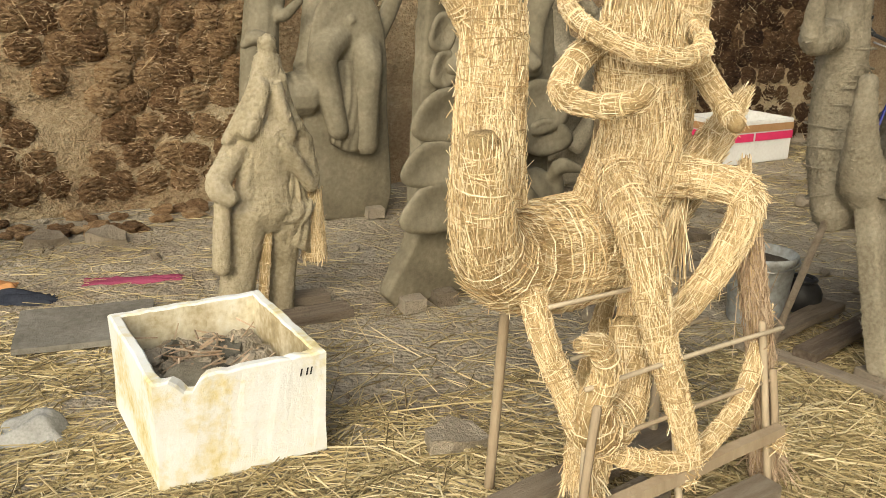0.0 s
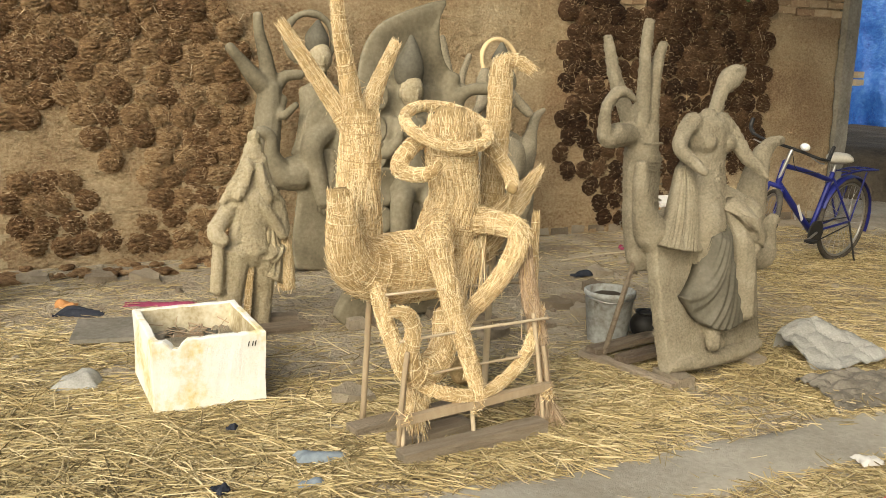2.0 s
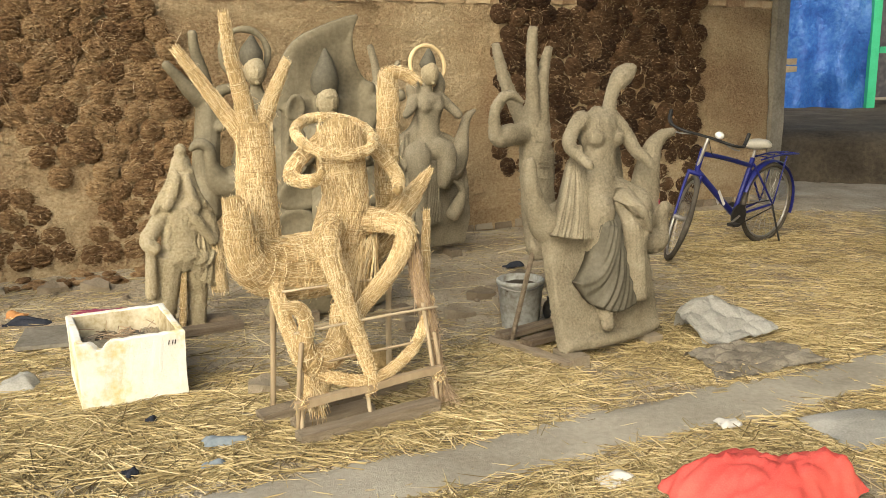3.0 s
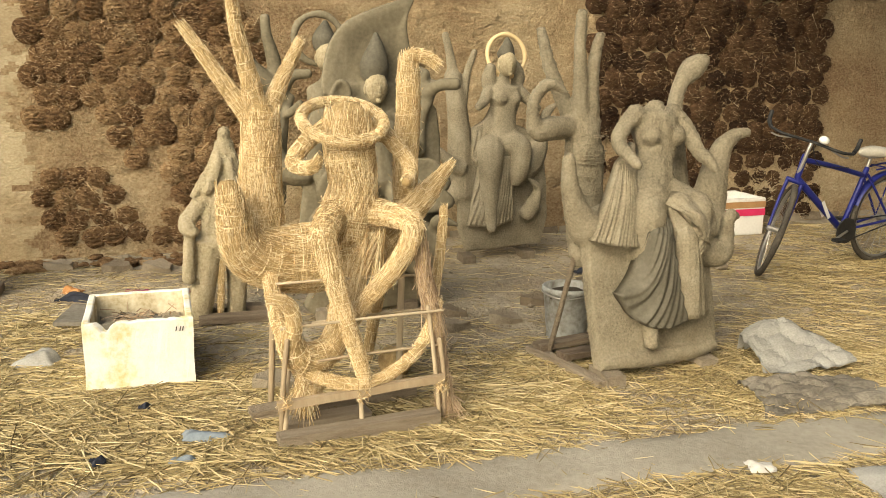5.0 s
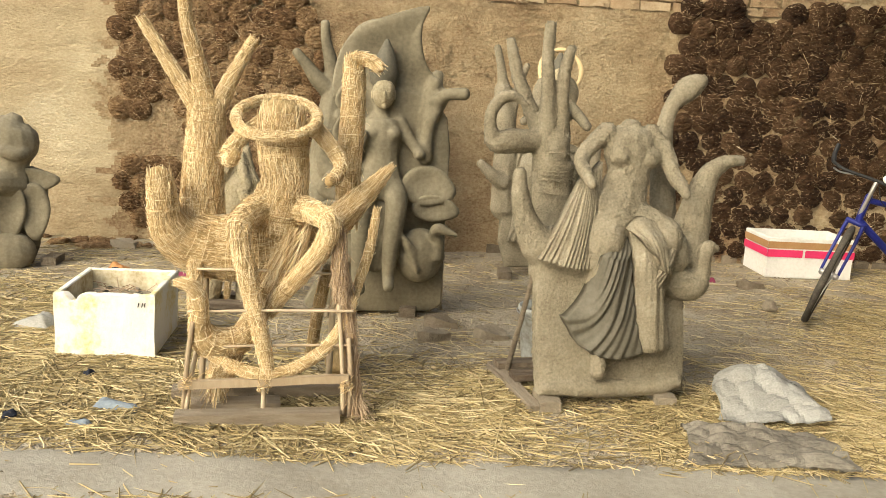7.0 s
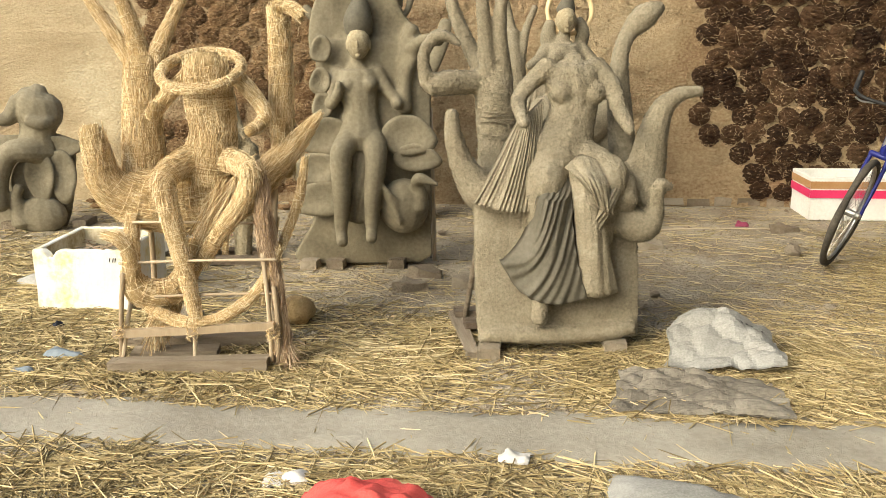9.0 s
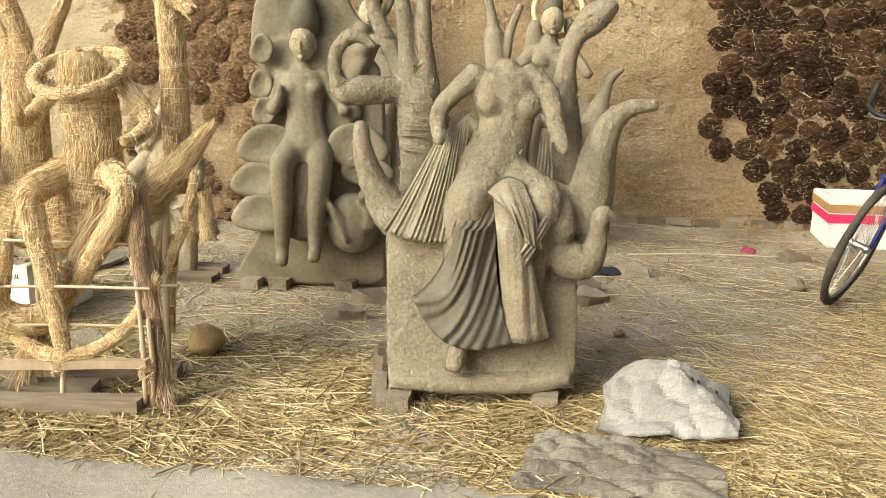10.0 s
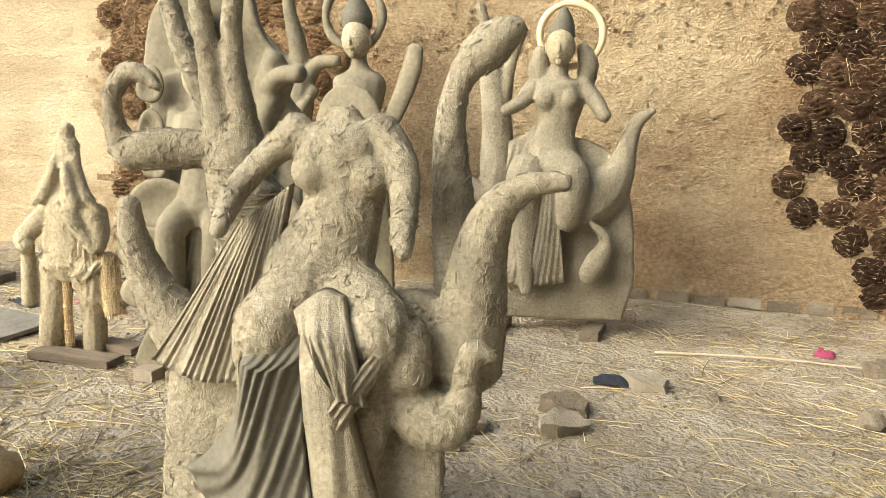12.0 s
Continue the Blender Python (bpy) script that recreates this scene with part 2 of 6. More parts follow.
class Form:
    """Gathers clay, cloth and straw of one statue and makes one mesh of them."""

    def __init__(self, seed):
        self.clay_v, self.clay_f, self.raw = [], [], []
        self.rng = np.random.default_rng(seed)

    def add(self, v, f):
        k = len(self.clay_v)
        self.clay_v += [tuple(p) for p in v]
        self.clay_f += [tuple(i + k for i in q) for q in f]

    def limb(self, pts, squash=1.0):
        self.add(*tube(pts, 12, squash))

    def hair(self, pts):
        """A piled-up knot of dark damp clay."""
        v, f = tube(pts, 14)
        self.raw.append((np.array(v), f, 1, True))

    def ball(self, c, r, mat=None):
        n, m = 12, 8
        v, f = [], []
        for i in range(m + 1):
            th = math.pi * (i + .02) / (m + .04)
            for k in range(n):
                a = 2 * math.pi * k / n
                v.append((c[0] + r[0] * math.sin(th) * math.cos(a), c[1] + r[1] * math.sin(th) * math.sin(a), c[2] + r[2] * math.cos(th)))
        for i in range(m):
            for k in range(n):
                j = (k + 1) % n
                f.append((i * n + k, (i + 1) * n + k, (i + 1) * n + j, i * n + j))
        f += [tuple(range(n)), tuple(range((m + 1) * n - 1, m * n - 1, -1))]
        if mat is None:
            self.add(v, f)
        else:
            self.raw.append((np.array(v), f, mat, True))

    def face(self, c, r, mat=3):
        """A plain modelled head: skull, brow, nose, lips and chin."""
        for (x, y, z), (a, b, d) in (((0, 0, 0), (1, 1, 1)), ((0, -.93, -.06), (.13, .16, .26)), ((0, -.86, -.42), (.24, .14, .06)), ((0, -.82, -.50), (.19, .14, .06)),
                                     ((0, -.66, -.76), (.26, .22, .18)), ((-.36, -.80, .10), (.20, .12, .06)), ((.36, -.80, .10), (.20, .12, .06)),
                                     ((-.36, -.83, .26), (.27, .08, .035)), ((.36, -.83, .26), (.27, .08, .035)), ((-.98, .05, -.1), (.1, .2, .3)), ((.98, .05, -.1), (.1, .2, .3))):
            self.ball((c[0] + x * r[0], c[1] + y * r[1], c[2] + z * r[2]), (a * r[0], b * r[1], d * r[2]), mat)

    def plate(self, outline, y0=0.0, y1=0.08, cup=0.0, lean=0.0):
        """A thick plate with the outline (x, z); cup bows it, lean tips it back."""
        q = [np.array(p) for p in spline([outline[-1]] + list(outline) + [outline[0]], 3)][3:-3]
        mid = sum(q) / len(q)
        v, f, n = [], [], len(q)
        for y in (y0, y1):
            for k in (1.0, .85, .5):
                for p in q:
                    w = mid + (p - mid) * k
                    v.append((w[0], y - (cup * (1 - k) * 0 + cup * (k - .5)) + lean * w[1] + (.012 if k == 1.0 and y == y0 else 0), w[1]))
        for half in (0, 3):
            for k in (0, 1):
                for i in range(n):
                    j = (i + 1) % n
                    a, b = (half + k) * n, (half + k + 1) * n
                    f.append((a + i, a + j, b + j, b + i) if half == 0 else (a + j, a + i, b + i, b + j))
        f.append(tuple(2 * n + i for i in range(n)))
        f.append(tuple(5 * n + i for i in range(n - 1, -1, -1)))
        for i in range(n):
            j = (i + 1) % n
            f.append((j, i, 3 * n + i, 3 * n + j))
        self.add(v, f)

    def petal(self, c, rx, rz, tip=None):
        """A pointed lotus petal, gently dished, with a thin lip and shallow veins."""
        if tip is None:
            tip = math.pi + .45 if c[0] < .05 else -.35
        v, f, n, m = [], [], 26, 7
        for side in (0, 1):
            for i in range(1, m + 1):
                k = i / m
                for j in range(n):
                    a = 2 * math.pi * j / n
                    w = k * (1 + .30 * max(0, math.cos(a - tip)) ** 7 * k)
                    vein = .0035 * math.cos(9 * (a - tip)) * k * (1 - k ** 3)
                    lip = -.030 * k ** 2 + .018 * max(0, k - .8) / .2
                    v.append((c[0] + rx * w * math.cos(a), c[1] - .012 + lip + vein + side * (.026 - .020 * k), c[2] + rz * w * math.sin(a)))
        for half in (0, 1):
            o = half * m * n
            for i in range(m - 1):
                for j in range(n):
                    q = (j + 1) % n
                    f.append((o + i * n + j, o + i * n + q, o + (i + 1) * n + q, o + (i + 1) * n + j))
            f.append(tuple(o + n - 1 - j for j in range(n)))
        f[:] = [q if min(q) < m * n else q[::-1] for q in f]
        for j in range(n):
            q = (j + 1) % n
            f.append(((m - 1) * n + j, (m - 1) * n + q, (2 * m - 1) * n + q, (2 * m - 1) * n + j))
        self.raw.append((np.array(v), f, 0, True))

    def tuft(self, a, b, spread, count, mat=2, r=.0016):
        """Loose straight straws that fan out from one place towards another."""
        rng = self.rng
        a, b = np.array(a, float), np.array(b, float)
        p = a + rng.normal(0, .012, (count, 3))
        q = a + (b - a) * rng.uniform(.55, 1.1, (count, 1)) + rng.normal(0, 1, (count, 3)) * spread
        d = q - p
        v, f = sticks((p + q) / 2, d, np.linalg.norm(d, axis=1), rng.uniform(.6, 1.2, count) * r, rng.normal(0, .006, (count, 3)), rng, 2)
        self.raw.append((v, f, mat, False))

    def cloth(self, top, bottom, folds=8, amp=.01, mat=0, rows=16, mid=None, flare=1.0, sweep=.8):
        """Pleated cloth that falls from one line to another, with a thick edge."""
        n = folds * 6
        a = spline(top, max(1, n // (len(top) - 1)))
        b = spline(bottom, max(1, n // (len(bottom) - 1)))
        m = min(len(a), len(b))
        c = spline(mid, max(1, n // (len(mid) - 1))) if mid else None
        if mid:
            m = min(m, len(c))
            c = [c[round(i * (len(c) - 1) / (m - 1))] for i in range(m)]
        a = [a[round(i * (len(a) - 1) / (m - 1))] for i in range(m)]
        b = [b[round(i * (len(b) - 1) / (m - 1))] for i in range(m)]
        ph = self.rng.uniform(0, 6, 4)
        v, f = [], []
        for back in (0, 1):
            for r in range(rows + 1):
                w = r / rows
                for i in range(m):
                    u = i / (m - 1)
                    p = a[i] * (1 - w) + b[i] * w
                    if mid:
                        k = min(1.0, w / .35)
                        p = a[i] * (1 - k) ** 2 + c[i] * (1 - (1 - k) ** 2) if w < .35 else c[i] * (1 - w) / .65 + b[i] * (w - .35) / .65
                        if w > .35:
                            k = ((w - .35) / .65) ** flare
                            p[0] = c[i][0] * (1 - k) + b[i][0] * k
                    e = u * folds * .5 + .5 * math.sin(2.2 * w + ph[0]) + ph[1] + sweep * w ** 1.4
                    g = 1 - 2.6 * abs(noise.noise(Vector((e, w * .9 + ph[2], ph[3])))) + .35 * math.sin(2 * math.pi * e * 1.3)
                    belly = .02 * math.sin(math.pi * u) * math.sin(math.pi * w)
                    y = p[1] - belly - amp * g * min(1, .15 + 2.2 * w)
                    if back:
                        y = p[1] + .05
                    v.append((p[0], y, p[2] + (0 if r < rows else amp * .5 * g)))
        N = (rows + 1) * m
        for r in range(rows):
            for i in range(m - 1):
                q = r * m + i
                f.append((q, q + 1, q + m + 1, q + m))
                f.append((N + q + 1, N + q, N + q + m, N + q + m + 1))
        for i in range(m - 1):
            f.append((i + 1, i, N + i, N + i + 1))
            q = rows * m + i
            f.append((q, q + 1, N + q + 1, N + q))
        for r in range(rows):
            f.append((r * m, (r + 1) * m, N + (r + 1) * m, N + r * m))
            q = r * m + m - 1
            f.append((q + m, q, N + q, N + q + m))
        self.raw.append((np.array(v), f, mat, True))

    def ring(self, c, R, r, tilt=90, lift=0.0, mat=0, raw=False, sway=0):
        """A hoop; tilt 90 stands upright and faces forward."""
        v, f, n, m = [], [], 40, 8
        rot = Euler((radians(tilt), radians(sway), 0)).to_matrix()
        for i in range(n):
            a = 2 * math.pi * i / n
            for j in range(m):
                b = 2 * math.pi * j / m
                rr = r * (1 + .12 * math.sin(5 * a + 1))
                p = rot @ Vector(((R + rr * math.cos(b)) * math.cos(a), (R + rr * math.cos(b)) * math.sin(a), rr * math.sin(b)))
                v.append((c[0] + p.x, c[1] + p.y, c[2] + p.z))
        for i in range(n):
            for j in range(m):
                a, b, k, q = i * m, (i + 1) % n * m, j, (j + 1) % m
                f.append((a + k, b + k, b + q, a + q))
        if raw:
            self.raw.append((np.array(v), f, mat, True))
        else:
            self.add(v, f)

    def straw(self, pts, count, length=.13, mat=0, core=True, wraps=True, frizz=1.0):
        """A bundle: a core, straws laid along it and strings round it."""
        rng = self.rng
        if core:
            v, f = tube([(*p[:3], p[3] * .95) for p in pts], 14)
            self.raw.append((np.array(v), f, 1, True))
        rings = tube_rings(pts, 5)
        seg = np.array([np.linalg.norm(rings[i + 1][0] - rings[i][0]) * (rings[i][4] + .008) for i in range(len(rings) - 1)])
        count = int(count * 3.2)
        pick = rng.choice(len(seg), count * 3, p=seg / seg.sum())
        u = rng.random(count * 3)
        c = np.array([rings[i][0] * (1 - w) + rings[i + 1][0] * w for i, w in zip(pick, u)])
        t = np.array([rings[i][1] for i in pick])
        s = np.array([rings[i][2] for i in pick])
        b = np.array([rings[i][3] for i in pick])
        r = np.array([rings[i][4] * (1 - w) + rings[i + 1][4] * w for i, w in zip(pick, u)])
        a = rng.uniform(0, 2 * math.pi, count * 3)
        out = s * np.cos(a)[:, None] + b * np.sin(a)[:, None]
        tan = np.cross(t, out)
        way = t + tan * rng.normal(0, .20, (count * 3, 1)) + out * rng.normal(0, .05 * frizz, (count * 3, 1))
        loose = rng.random(count * 3) < .05 * frizz
        way[loose] += out[loose] * rng.normal(0, .45, (loose.sum(), 1)) + tan[loose] * rng.normal(0, .6, (loose.sum(), 1))
        cross = rng.random(count * 3) < .24
        way[cross] = tan[cross] + t[cross] * rng.normal(0, .3, (cross.sum(), 1))
        start = c + out * (r * .97 + rng.uniform(-.002, .002, count * 3))[:, None]
        L = np.minimum(length * rng.uniform(.3, .85, count * 3), r * 1.4 + .024)
        if mat == 1:
            L = length * rng.uniform(.4, .9, count * 3)
        L[cross] = np.minimum(L[cross] * .5, r[cross] * .8 + .008)
        start[cross] += out[cross] * .0015
        v, f = sticks(start, way, L, rng.uniform(.0006, .0013, count * 3), np.zeros(3), rng)
        self.raw.append((v, f, 2 if mat == 0 else 3, False))
        if wraps and mat == 0:
            total = sum(np.linalg.norm(rings[i + 1][0] - rings[i][0]) for i in range(len(rings) - 1))
            for k in range(int(total / .032)):
                i = int(rng.integers(0, len(rings)))
                c, t, s, b, r = rings[i]
                n, vv, ff = 12, [], []
                lean = rng.normal(0, .12, 2)
                for j in range(n):
                    an = 2 * math.pi * j / n
                    o = (s * math.cos(an) + b * math.sin(an)) * (r + .001)
                    o = o + t * (lean[0] * math.cos(an) + lean[1] * math.sin(an)) * r
                    d = o / np.linalg.norm(o)
                    vv += [c + o + d * .0022, c + o + t * .0016, c + o - t * .0016]
                for j in range(n):
                    q = (j + 1) % n
                    for h in range(3):
                        g = (h + 1) % 3
                        ff.append((j * 3 + h, q * 3 + h, q * 3 + g, j * 3 + g))
                self.raw.append((np.array(vv), ff, 2, False))

    def cords(self, pts, every=.05, mat=0):
        """Thin strings wound round a limb."""
        rings = tube_rings(pts, 8)
        gone = 0
        for i in range(1, len(rings)):
            gone += np.linalg.norm(rings[i][0] - rings[i - 1][0])
            if gone < every * self.rng.uniform(.6, 1.4):
                continue
            gone = 0
            c, t, s, b, r = rings[i]
            lean = self.rng.normal(0, .15, 2)
            row = []
            for j in range(17):
                an = 2 * math.pi * j / 16
                o = (s * math.cos(an) + b * math.sin(an)) * (r + .002) + t * (lean[0] * math.cos(an) + lean[1] * math.sin(an)) * r
                row.append((*(c + o), .003))
            v, f = tube(row, 5, 1, 1)
            self.raw.append((np.array(v), f, mat, True))

    def build(self, name, mats, m, label, group="", voxel=.011, rough=.004, flecks=0):
        verts, faces, mat_ids, smooth = [], [], [], []
        if self.clay_v:
            me = bpy.data.meshes.new("lump")
            me.from_pydata(self.clay_v, [], self.clay_f)
            bm = bmesh.new()
            bm.from_mesh(me)
            bmesh.ops.recalc_face_normals(bm, faces=bm.faces)
            bm.to_mesh(me)
            bm.free()
            tmp = new("lump", me)
            mod = tmp.modifiers.new("melt", "REMESH")
            mod.mode, mod.voxel_size = "VOXEL", voxel
            sm = tmp.modifiers.new("soft", "SMOOTH")
            sm.factor, sm.iterations = .5, 3
            got = bpy.data.meshes.new_from_object(tmp.evaluated_get(bpy.context.evaluated_depsgraph_get()))
            bpy.data.objects.remove(tmp)
            bpy.data.meshes.remove(me)
            co = np.empty(len(got.vertices) * 3)
            no = np.empty(len(got.vertices) * 3)
            got.vertices.foreach_get("co", co)
            got.vertices.foreach_get("normal", no)
            co, no = co.reshape(-1, 3), no.reshape(-1, 3)
            h = np.array([.35 * noise.noise(Vector(p) * 17) + .6 * noise.noise(Vector(p) * 46) + .7 * noise.noise(Vector(p) * 95) for p in co])
            co = co + no * (h * rough)[:, None]
            verts.append(co)
            if flecks:
                k = self.rng.choice(len(co), flecks)
                way = np.cross(no[k], self.rng.normal(size=(flecks, 3))) + no[k] * .1
                v, f = sticks(co[k] + no[k] * .001, way, self.rng.uniform(.008, .028, flecks), self.rng.uniform(.0010, .0024, flecks), np.zeros(3), self.rng)
                self.raw.append((v, f, 0, False))
            k = [tuple(p.vertices) for p in got.polygons]
            faces += k
            mat_ids += [0] * len(k)
            smooth += [True] * len(k)
            bpy.data.meshes.remove(got)
        base = sum(len(v) for v in verts)
        for v, f, mi, sh in self.raw:
            verts.append(np.asarray(v, float))
            f = f.tolist() if isinstance(f, np.ndarray) else f
            faces += [tuple(i + base for i in q) for q in f]
            mat_ids += [mi] * len(f)
            smooth += [sh] * len(f)
            base += len(v)
        me = bpy.data.meshes.new(name)
        me.from_pydata(np.concatenate(verts).tolist(), [], faces)
        for x in mats:
            me.materials.append(x)
        me.polygons.foreach_set("material_index", mat_ids)
        me.polygons.foreach_set("use_smooth", smooth)
        me.update()
        ob = new(name, me)
        ob.matrix_basis = m
        return tagged(ob, label, "statue", group)


# ---------- the setting ----------
WALL = pose(1.25, 6.72, 0, 0, 0, 30)
CLAY_GROUP = "clay statues in the yard"


def ground_height(x, y):
    h = .012 * noise.noise(Vector((x * .9, y * .9, 0))) + .008 * noise.noise(Vector((x * 4, y * 4, 3))) + .011 * noise.noise(Vector((x * 11, y * 11, 8)))
    return h if abs(x) < 8 and abs(y) < 12 else 0.0


def axis(lo, hi, step, far):
    near = np.arange(lo, hi + 1e-6, step)
    grow = np.geomspace(.2, far, 16)
    return np.concatenate([lo - grow[::-1], near, hi + grow])


def build_ground():
    xs, ys = axis(-5, 6, .045, 400), axis(-1, 9, .045, 400)
    v = [(x, y, ground_height(x, y)) for y in ys for x in xs]
    n = len(xs)
    f = [(j * n + i, j * n + i + 1, (j + 1) * n + i + 1, (j + 1) * n + i) for j in range(len(ys) - 1) for i in range(n - 1)]
    tagged(ob_from("ground", v, f, EARTH, smooth=True), "dry trodden earth yard strewn with straw", "ground", kind="structure")


def build_path():
    v, f, n, m = [], [], 150, 8
    for i in range(n + 1):
        u = -4 + 12 * i / n
        for j in range(m + 1):
            w = j / m
            e = .10 * noise.noise(Vector((u * 1.8, w * 2, 5))) + .05 * noise.noise(Vector((u * 7, w * 3, 9)))
            wide = .42 * (w - .5) + (e if j in (0, m) else 0)
            p = Vector((1.16, 1.67)) + Vector((.875, .484)) * u + Vector((-.484, .875)) * wide
            z = ground_height(p.x, p.y) + (.012 - .02 * abs(2 * w - 1) ** 4)
            v.append((p.x, p.y, z))
    for i in range(n):
        for j in range(m):
            q = i * (m + 1) + j
            f.append((q, q + m + 1, q + m + 2, q + 1))
    tagged(ob_from("path", v, f, PATH, smooth=True), "pale worn strip of compacted footpath", "path", kind="structure")


def build_wall():
    """Mud-plastered wall; its face lies in the local plane y = 0 and looks to -y."""
    v, f = [], []
    us, zs = np.concatenate([np.arange(-9, -5.2, .1), np.arange(-5.2, 3.261, .024)]), np.arange(-.1, 2.91, .024)
    for z in zs:
        for u in us:
            d = .018 * noise.noise(Vector((u * 1.3, 0, z * 1.8))) + .012 * noise.noise(Vector((u * 6, 2, z * 9))) + .007 * noise.noise(Vector((u * 15, 2, z * 21))) - .05 * max(0, noise.noise(Vector((u * 1.1, 5, z * 5))) - .38) - .05 * max(0, noise.noise(Vector((u * 9, 8, z * 14))) - .45)
            d += sum(.015 for h in (.62, 1.42, 1.9) if z < h + .05 * noise.noise(Vector((u * .9, h * 9, 1))) + .02 * noise.noise(Vector((u * 6, h, 1))))
            v.append((u, -d + .012 + (.02 if z > 2.06 + .03 * noise.noise(Vector((u * 3, 0, 0))) else 0), z))
    n, m = len(us), len(zs)
    f = [(j * n + i, j * n + i + 1, (j + 1) * n + i + 1, (j + 1) * n + i) for j in range(m - 1) for i in range(n - 1)]
    k = len(v)
    v += [(us[0], .25, zs[0]), (us[-1], .25, zs[0]), (us[-1], .25, zs[-1]), (us[0], .25, zs[-1])]
    f += [(k + 1, k, k + 3, k + 2)]
    f.append(tuple([(m - 1) * n + i for i in range(n)] + [k + 2, k + 3]))
    f.append(tuple([j * n + n - 1 for j in range(m - 1, -1, -1)] + [k + 1, k + 2]))
    f.append(tuple([j * n for j in range(m)] + [k + 3, k]))
    edge = [-4.66 + .15 * noise.noise(Vector((z * 1.3, 4, 0))) + .08 * noise.noise(Vector((z * 6, 4, 0))) for z in zs]
    wall = ob_from("wall_back", v, f, [PLASTER, PLASTER_PALE], smooth=True, m=WALL)
    wall.data.polygons.foreach_set("material_index", [int(us[i] < edge[j] + .3 * noise.noise(Vector((us[i] * 9, 7, zs[j] * 12)))) for j in range(m - 1) for i in range(n - 1)] + [0] * 4)
    return tagged(wall, "mud-plastered brick wall with dung cakes stuck on it", "wall", kind="structure")


def build_side_blocker():
    """Plain wall added out of view to close the yard's right and block light."""
    bm = box_bm(.3, 12.0, 6.4, 0, cuts=3, wobble=.01)
    tagged(part("wall_side", bm, CONCRETE, m=pose(4.95, .6, 3.2)), "plain stained wall added out of view to shade the yard's right", "wall", kind="structure")


build_ground()
build_side_blocker()
build_path()
wall_back = build_wall()


# ---------- statues ----------
def straw_goose_rider():
    f = Form(11)
    f.straw([(-0.43, 0.22, 1.00, 0.046), (-0.42, 0.22, 0.92, 0.059), (-0.40, 0.24, 0.78, 0.076), (-0.33, 0.28, 0.70, 0.108), (-0.20, 0.32, 0.67, 0.142), (-0.04, 0.33, 0.67, 0.152), (0.12, 0.33, 0.69, 0.128), (0.26, 0.33, 0.76, 0.081), (0.39, 0.33, 0.88, 0.055), (0.49, 0.33, 0.99, 0.033), (0.55, 0.33, 1.06, 0.012)], 900)
    f.straw([(-0.28, 0.40, 0.76, 0.102), (-0.28, 0.41, 0.95, 0.091), (-0.27, 0.42, 1.14, 0.085), (-0.265, 0.43, 1.27, 0.077)], 520)
    f.straw([(-0.29, 0.47, 1.22, 0.039), (-0.36, 0.48, 1.33, 0.036), (-0.46, 0.50, 1.48, 0.029), (-0.56, 0.52, 1.63, 0.022)], 130, .12)
    f.straw([(-0.27, 0.47, 1.25, 0.053), (-0.31, 0.46, 1.45, 0.036), (-0.35, 0.44, 1.61, 0.029), (-0.37, 0.43, 1.77, 0.024)], 150, .12)
    f.straw([(-0.23, 0.47, 1.27, 0.043), (-0.16, 0.49, 1.42, 0.031), (-0.08, 0.51, 1.57, 0.022)], 90, .12)
    f.straw([(0.07, 0.28, 1.28, 0.087), (0.07, 0.28, 1.20, 0.106), (0.08, 0.28, 1.09, 0.108), (0.09, 0.27, 0.98, 0.099), (0.07, 0.27, 0.88, 0.116), (0.05, 0.29, 0.79, 0.122)], 560)
    f.straw([(-0.02, 0.30, 1.22, 0.037), (-0.10, 0.31, 1.16, 0.034), (-0.155, 0.29, 1.09, 0.033), (-0.145, 0.20, 1.07, 0.028), (-0.11, 0.10, 1.085, 0.026), (-0.09, 0.07, 1.12, 0.017)], 130, .08)
    f.straw([(0.19, 0.29, 1.23, 0.037), (0.26, 0.28, 1.16, 0.034), (0.325, 0.25, 1.07, 0.031), (0.31, 0.18, 1.02, 0.028), (0.28, 0.13, 1.005, 0.022)], 110, .08)
    f.straw([(0.04, 0.27, 0.88, 0.080), (-0.03, 0.18, 0.855, 0.062), (-0.075, 0.09, 0.815, 0.054), (-0.07, 0.06, 0.74, 0.046), (-0.02, 0.03, 0.53, 0.039), (0.03, -0.01, 0.34, 0.032), (0.06, -0.04, 0.21, 0.026)], 420)
    f.straw([(0.11, 0.26, 0.87, 0.068), (0.21, 0.18, 0.865, 0.050), (0.29, 0.085, 0.835, 0.045), (0.26, 0.075, 0.73, 0.042), (0.18, 0.08, 0.62, 0.038), (0.10, 0.11, 0.52, 0.034), (0.05, 0.12, 0.44, 0.030)], 320)
    f.straw([(0.36, 0.42, 0.79, 0.051), (0.36, 0.42, 1.04, 0.055), (0.37, 0.41, 1.27, 0.053), (0.37, 0.40, 1.45, 0.048), (0.37, 0.38, 1.51, 0.031), (0.43, 0.36, 1.51, 0.028), (0.48, 0.34, 1.48, 0.026)], 330)
    f.straw([(-0.32, -0.02, 0.59, 0.013), (-0.27, -0.02, 0.58, 0.026), (-0.23, -0.01, 0.54, 0.031), (-0.22, 0.00, 0.47, 0.031), (-0.23, 0.02, 0.39, 0.045), (-0.19, 0.04, 0.32, 0.066), (-0.08, 0.08, 0.32, 0.062), (-0.02, 0.12, 0.40, 0.053), (0.01, 0.16, 0.50, 0.055)], 260, .08)
